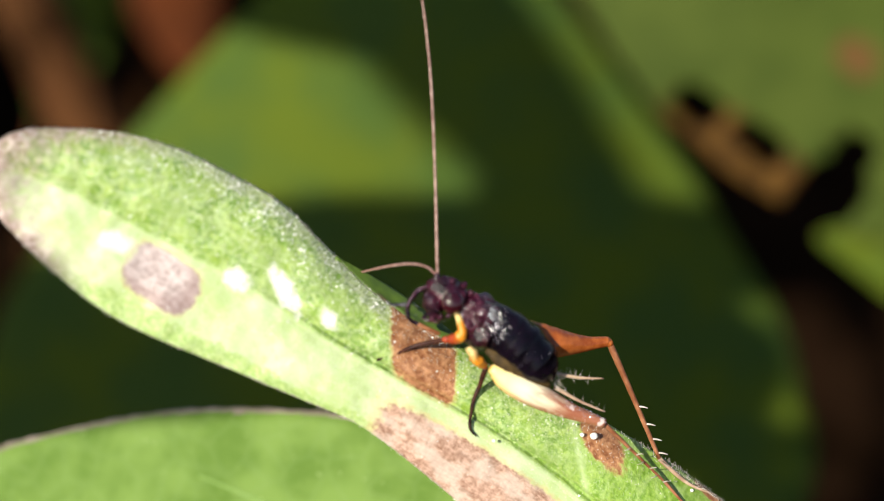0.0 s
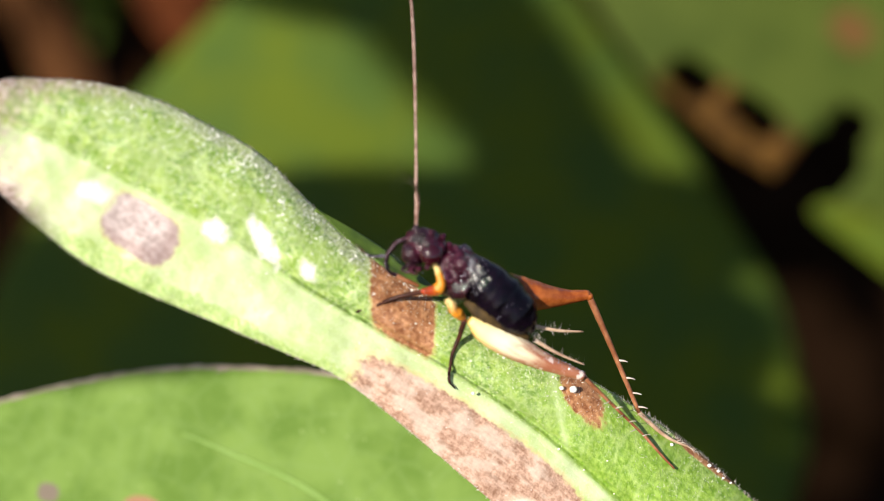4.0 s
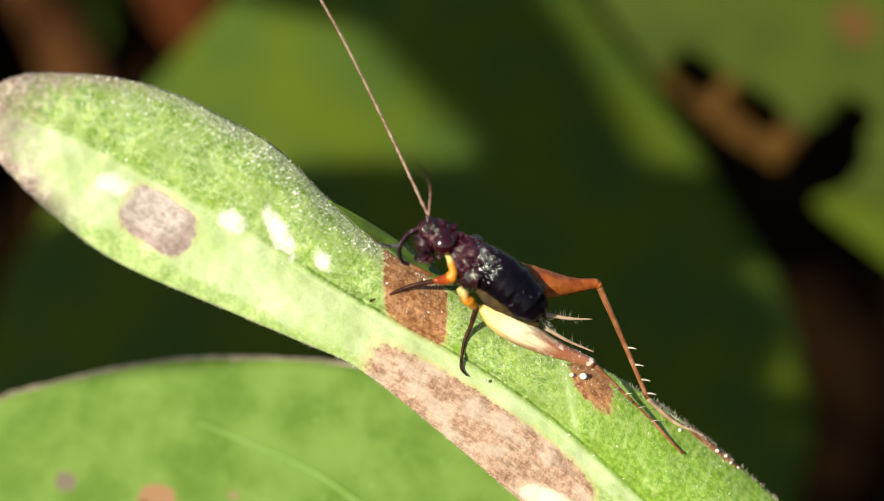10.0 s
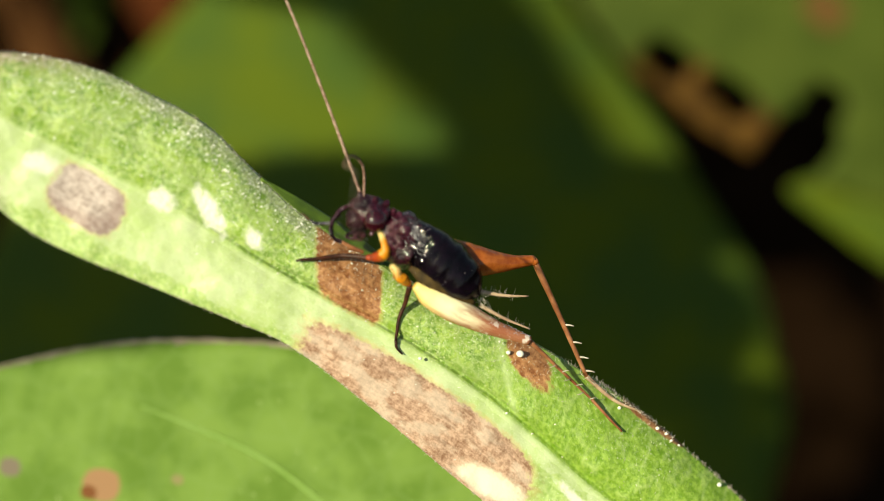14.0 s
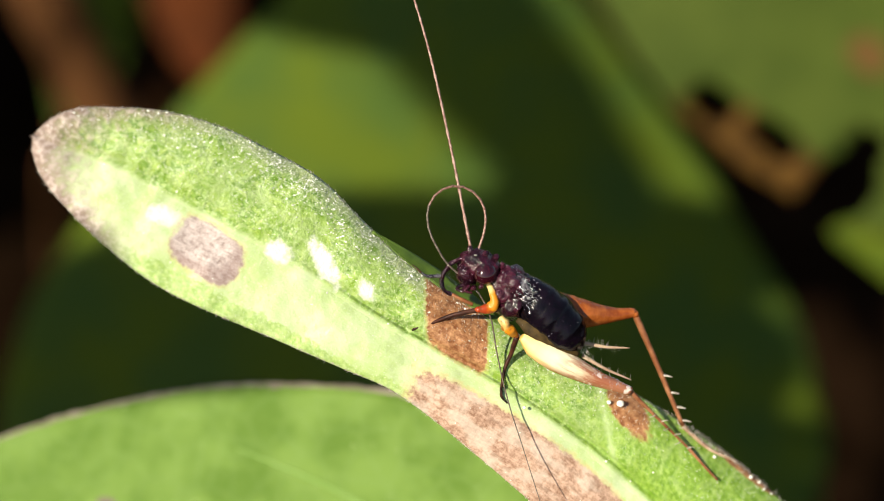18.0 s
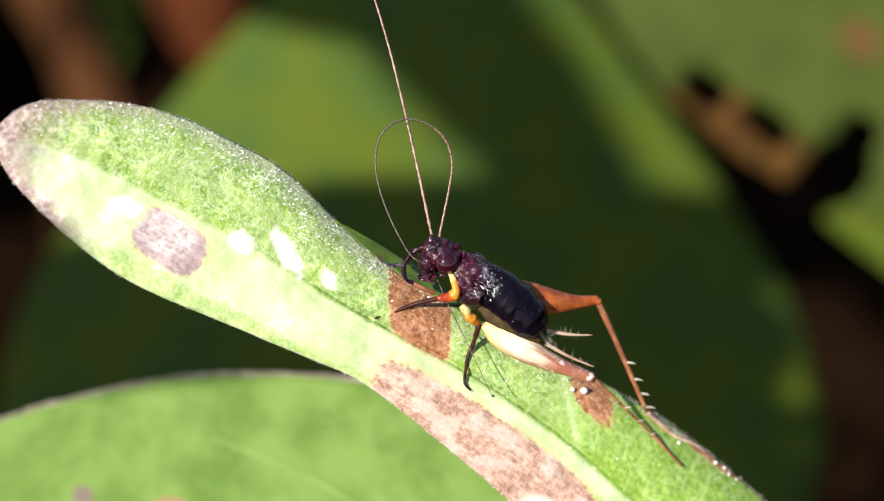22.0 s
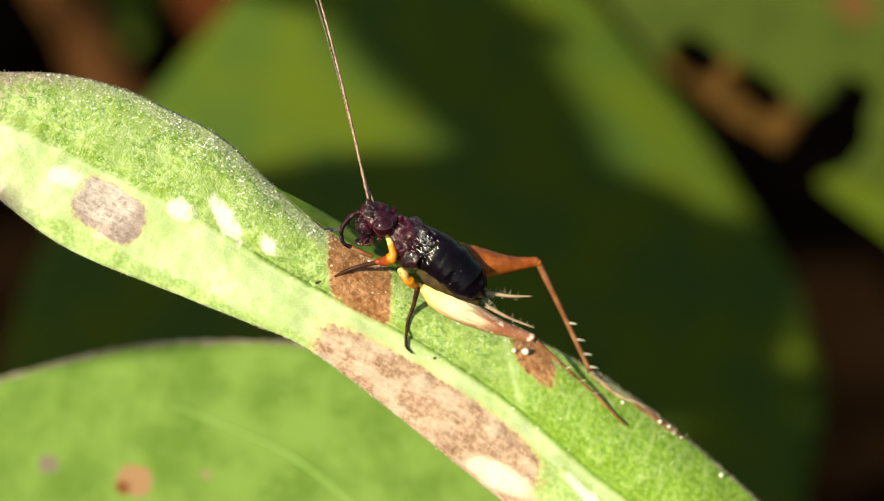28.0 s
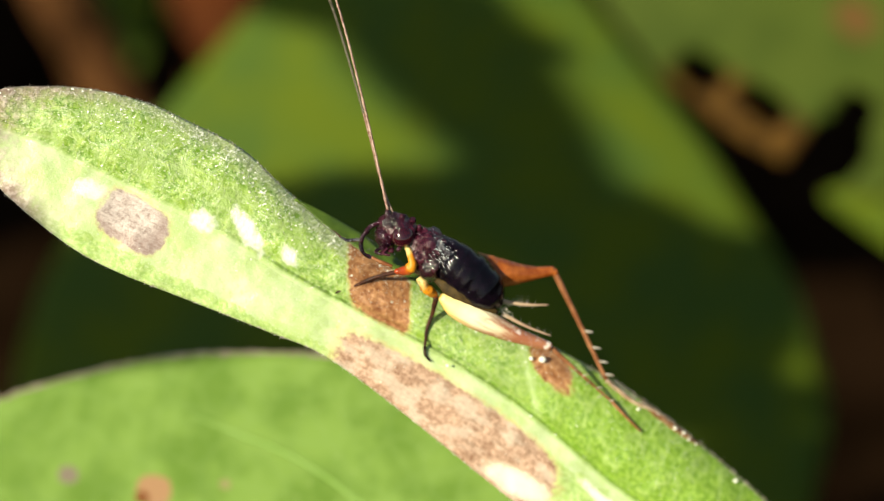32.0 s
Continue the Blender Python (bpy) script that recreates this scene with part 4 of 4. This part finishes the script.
        p.z = 0.70 + 0.60 * math.sqrt(1 - d.x * d.x - d.y * d.y)
        hair(bm, p, (0.6 + rng.uniform(-0.5, 0.5), -0.5 + rng.uniform(-0.5, 0.5), 0.25), rng.uniform(0.05, 0.12), rng.uniform(0.003, 0.006))
    # bright grains on the far half of the near femur, added as its sparkle
    for i in range(110):
        f = 0.35 + 0.65 * rng.random() ** 0.7
        x, y, z = (np.interp(f, (0, 0.18, 0.62, 1), v) for v in ((0.86, 1.42, 2.79, 4.02), (-1.95, -2.32, -3.04, -3.52), (0.78, 0.56, 0.12, -0.28)))
        a, r = rng.uniform(-0.1, 1.5), np.interp(f, (0.3, 0.6, 1), (0.36, 0.27, 0.14)) * 0.98
        p = Vector((x, y, z)) - base + Vector((0.45, 0.89, 0)) * math.cos(a) * r + Vector((0, 0, 1)) * math.sin(a) * r
        hair(bm, p, (rng.uniform(-1, 1), rng.uniform(-1, 1), 0.6), rng.uniform(0.02, 0.04), rng.uniform(0.008, 0.018))
    # one part for the glint flakes and the silvery hairs
    tagged(part("dust", bm, PALE, cricket, "greyish flakes added as glints, and short hairs"), kind="stuff")
    bm = bmesh.new()
    for (x0, y0, z0), (x1, y1, z1) in (((2.62, -2.14, 0.0), (3.99, -2.29, -0.25)), ((2.62, -2.50, 0.05), (4.03, -3.19, -0.2))):
        for i in range(34):
            f = rng.random() ** 2.2
            foot = Vector((x0 + (x1 - x0) * f, y0 + (y1 - y0) * f, z0 + (z1 - z0) * f)) - base
            hair(bm, foot, (rng.uniform(-0.3, 0.6), rng.choice((-1, 1)), rng.uniform(-0.5, 0.5)), rng.uniform(0.08, 0.26), 0.006)
    for i in range(70):
        foot = Vector((2.62 + rng.gauss(0, 0.10), -2.32 + rng.gauss(0, 0.16), 0.12 + rng.uniform(-0.1, 0.1))) - base
        hair(bm, foot, (rng.uniform(0, 1), rng.uniform(-1, 1), rng.uniform(-0.2, 0.6)), rng.uniform(0.05, 0.16), 0.008)
    for i in range(70):
        f = rng.random()
        foot = Vector((5.5 + 1.9 * f, -4.5 - 1.25 * f, -1.2 - 0.4 * f)) - base
        hair(bm, foot, (rng.uniform(-0.6, 1), rng.uniform(-0.6, 1), rng.uniform(-0.3, 1)), rng.uniform(0.06, 0.2), 0.012)
    tagged(part("bristles", bm, HAIR, cricket, "fine pale bristles on cerci and feet"), kind="stuff")
    return cricket, base, first


CRICKET, CRICKET_BASE, FORELEG = build_cricket()



# ---- antennae: one sweeps stiffly, one bends ----
SEGMENTS, ANTENNA_LENGTH = 44, 13.2
SWEPT = ((-1.59, 2.47, 0.97), (-1.79, 2.69, 1.02), (-2.19, 2.8, 1.05), (-2.72, 2.76, 0.96), (-3.25, 2.65, 0.57), (-3.64, 2.55, -0.05), (-4.31, 2.39, -1.4), (-5.05, 2.15, -3.25))
FORWARD = ((-1.58, 2.33, 0.97), (-1.57, 2.73, 1.02), (-1.53, 3.21, 1.31), (-1.62, 3.52, 2.23), (-1.78, 3.61, 4.56), (-1.87, 3.52, 8.08), (-1.9, 3.33, 11.59))
CLEAN_A = ((-1.26, 2.56, 0.9), (-1.20, 3.0, 0.95), (-1.38, 3.36, 0.99), (-1.75, 3.45, 1.06), (-2.12, 3.16, 1.13), (-2.27, 2.60, 1.16), (-2.18, 1.91, 1.1), (-1.68, 1.7, 0.94), (-1.01, 1.28, 0.8), (-0.91, 0.67, 0.78), (-0.72, -0.7, 0.44), (-0.61, -1.4, 0.27), (-0.27, -2.39, 0.3), (0.56, -4.35, 0.57), (1.38, -5.8, 1.0))
CLEAN_B = ((-1.43, 2.36, 0.94), (-1.32, 2.98, 0.97), (-1.59, 3.53, 1.02), (-2.06, 3.77, 1.12), (-2.52, 3.56, 1.22), (-2.69, 3.06, 1.25), (-2.51, 2.51, 1.22), (-2.14, 1.97, 1.09), (-1.62, 1.63, 0.93), (-1.07, 0.77, 0.81), (-0.87, -0.09, 0.57), (-0.59, -1.26, 0.26), (-0.25, -2.38, 0.34), (0.19, -3.76, 0.65), (0.6, -4.95, 1.06))
CLEAN_C = ((-1.33, 2.45, 0.92), (-1.09, 3.05, 0.92), (-0.95, 3.83, 0.89), (-1.27, 4.42, 0.96), (-1.93, 4.64, 1.1), (-2.6, 4.33, 1.24), (-2.87, 3.65, 1.29), (-2.66, 2.8, 1.25), (-2.19, 2.03, 1.1), (-1.64, 1.64, 0.93), (-1.04, 0.78, 0.71), (-0.84, -0.25, 0.47), (-0.58, -1.52, 0.26), (-0.17, -2.76, 0.53), (0.24, -4.14, 0.94))
CLEAN_D = ((-1.43, 2.44, 0.94), (-1.27, 3.62, 0.96), (-1.05, 4.85, 0.91), (-1.14, 5.65, 1.03), (-1.68, 6.26, 1.24), (-2.46, 6.51, 1.41), (-3.07, 6.24, 1.54), (-3.31, 5.62, 1.49), (-3.3, 4.82, 1.38), (-3.01, 3.77, 1.32), (-2.55, 2.68, 1.23), (-2.12, 1.94, 1.09), (-1.54, 1.66, 0.91), (-1.15, 1.42, 0.83), (-0.68, 1.02, 0.73))
CLEAN_E = ((-1.42, 2.48, 0.94), (-1.25, 3.75, 0.95), (-1.1, 5.18, 0.92), (-1.29, 6.12, 1.06), (-1.83, 6.65, 1.27), (-2.53, 6.83, 1.42), (-3.15, 6.55, 1.55), (-3.41, 5.93, 1.51), (-3.25, 4.84, 1.37), (-2.79, 3.59, 1.28), (-2.14, 2.14, 1.14), (-1.63, 1.77, 0.93), (-1.16, 1.53, 0.83), (-0.6, 1.13, 0.72))
BESIDE = ((-1.36, 2.25, 0.93), (-1.72, 3.2, 0.75), (-2.13, 4.9, 0.55), (-2.85, 7.6, 0.1), (-3.75, 10.4, -0.7))


def beaded(bm, points, radii, n, rings):
    """A tapering thread with faint rings."""
    r = np.interp(np.linspace(0, 1, n + 1), np.linspace(0, 1, len(radii)), radii)
    r = [v * (1.32 if i % rings == 0 else 1.0) for i, v in enumerate(r)]
    return tube(bm, points, r, n, 8)


def build_antennae():
    bm = bmesh.new()
    beaded(bm, ((0, 0, 0), (0.06, 3, 0), (0.02, 6, 0), (-0.28, 9, -0.1), (-0.9, 13, -0.4)), (0.040, 0.034, 0.029, 0.024, 0.012), 130, 4)
    stiff = part("antenna", bm, ANTENNA, CRICKET, "long thin pale brown antenna held upright")
    bm = bmesh.new()
    ball(bm, (-1.58, 2.42, 0.97), (0.10, 0.16, 0.10), 10, 0.05)
    ball(bm, (-1.40, 2.36, 0.95), (0.10, 0.15, 0.10), 0, 0.05)
    bending = part("antenna", bm, PURPLE, CRICKET, "long thin antenna bent and drawn through the mouth")
    pieces = []
    step = ANTENNA_LENGTH / SEGMENTS
    for i in range(SEGMENTS):
        bm = bmesh.new()
        r0, r1 = (0.036 * (1 - 0.72 * k / SEGMENTS) for k in (i, i + 1))
        tube(bm, ((0, 0, -0.02), (0, 0, step * 0.5), (0, 0, step + 0.02)), (r0 * 1.12, r0, r1), 5, 8)
        pieces.append(part("segment", bm, ANTENNA if i < 11 else THREAD, bending))
    return stiff, pieces


def ways(points):
    """The directions of the segments along a curve through points, starting at its first."""
    end = 2 * np.array(points[-1]) - np.array(points[-2])
    far = np.array(points[-1]) + (end - points[-1]) / np.linalg.norm(end - points[-1]) * 14
    line = np.array(list(points))
    path, length = catmull(line, 400)
    path = np.vstack([path, far])
    run = np.r_[0, np.cumsum(np.linalg.norm(np.diff(path, axis=0), axis=1))]
    at = np.linspace(0, ANTENNA_LENGTH, SEGMENTS + 1)
    nodes = np.stack([np.interp(at, run, path[:, k]) for k in range(3)], 1)
    return [Vector(d).normalized() for d in np.diff(nodes, axis=0)]


def along_points(points, n):
    return catmull(np.array(points, float), n)[0]


def drawn(shape, mouth):
    """A loop from the head to the mouth and the tail beyond it, in evenly set points."""
    return np.vstack([along_points(shape[: mouth + 1], 12), along_points(shape[mouth:], 8)[1:]])


STIFF, PIECES = build_antennae()
MOUTH = {CLEAN_A: 6, CLEAN_B: 7, CLEAN_C: 8, CLEAN_D: 11, CLEAN_E: 10}
STIFF_LEAN = ((0, 3.0), (1, 2.4), (2, -1.2), (3, -1.0), (3.5, -1.0), (4.5, 10), (5.5, 26.3), (6, 27.0), (9, 26.6), (13, 26.7), (13.5, 26.5), (14.5, 11), (15.5, -3), (16, -2.2), (16.1, 8.3),
              (16.5, 9.5), (17, 12.4), (19, 12.8), (21, 13.4), (23, 13.2), (24, 13.4), (25, 14.0), (25.5, 13.3), (27.5, 12.2), (28, 13.0), (29, 13.3), (32, 12.6))
BENT = ((0, SWEPT), (0.6, SWEPT), (1.0, FORWARD), (7, FORWARD), (13.5, FORWARD), (15.5, CLEAN_A), (16.0, CLEAN_A), (17, CLEAN_B), (19, CLEAN_C), (24, CLEAN_D), (25.5, CLEAN_E), (27.2, BESIDE), (32, BESIDE))


def motions():
    # two of the unseen shade leaves shift, so the sunlit areas behind change
    stirred = SHADES[1].matrix_world.copy()
    aside = [Matrix.Translation(PLANT.to_3x3() @ Vector((x * MM, 0, 0))) @ stirred for x in (0.4, -0.4, -2.2)]
    walk(SHADES[1], [(0, aside[0]), (18.5, aside[0]), (21, aside[1]), (25.5, aside[1]), (27.4, aside[2]), (32, aside[2])])
    still = SHADES[5].matrix_world.copy()
    walk(SHADES[5], [(t, Matrix.Translation(PLANT.to_3x3() @ Vector((0, y * MM, 0))) @ still) for t, y in ((0, 0.0), (21, -0.4), (25.4, -2.8), (28, -3.8), (32, -3.8))])
    walk(STIFF, [(t, pose(-1.58 * MM, 2.52 * MM, 0.97 * MM, -38 if t == 15.5 else -20 if t == 16 else 0, 0, a)) for t, a in STIFF_LEAN])
    # the foreleg lifts to the mouth while the antenna is drawn through it, then steps back on the leaf
    knee = (Vector((-0.28, -1.20, 0.84)) - CRICKET_BASE) * MM
    steps = []
    for t, f in ((0, 0.0), (13.7, 0.0), (14.1, 0.5), (14.5, 1.0), (15.5, 1.0), (15.95, 0.95), (16.1, 0.5), (16.25, 0.0), (32, 0.0)):
        turn = Matrix.Rotation(radians(40 * f), 4, Vector((0.5, 0.87, 0))) @ Matrix.Rotation(radians(-46 * f), 4, "Z")
        steps.append((t, Matrix.Translation(knee) @ turn @ Matrix.Translation(-knee)))
    walk(FORELEG, steps)
    rows = []
    for (t0, a), (t1, b) in zip(BENT, BENT[1:]):
        rows.append((t0, Vector(a[0]), ways(a)))
        if a is not b:
            for f in (0.2, 0.4, 0.6, 0.8):
                if a in MOUTH and b in MOUTH:
                    mixed = (1 - f) * drawn(a, MOUTH[a]) + f * drawn(b, MOUTH[b])
                    rows.append((t0 + (t1 - t0) * f, Vector(mixed[0]), ways([tuple(p) for p in mixed])))
                    continue
                between = [(p.lerp(q, f) + Vector((0.002, 0.001, 0))).normalized() for p, q in zip(ways(a), ways(b))]
                rows.append((t0 + (t1 - t0) * f, Vector(a[0]).lerp(Vector(b[0]), f), between))
    rows.append((BENT[-1][0], Vector(BENT[-1][1][0]), ways(BENT[-1][1])))
    step = ANTENNA_LENGTH / SEGMENTS
    feet = [foot.copy() for _, foot, _ in rows]
    for i, piece in enumerate(PIECES):
        keys, last, turn = [], Vector((0, 0, 1)), Matrix.Identity(3).to_quaternion()
        for k, (t, _, line) in enumerate(rows):
            turn = last.rotation_difference(line[i]) @ turn
            last = line[i]
            keys.append((t, Matrix.Translation(feet[k] * MM) @ turn.to_matrix().to_4x4()))
            feet[k] += line[i] * step
        walk(piece, keys)


motions()
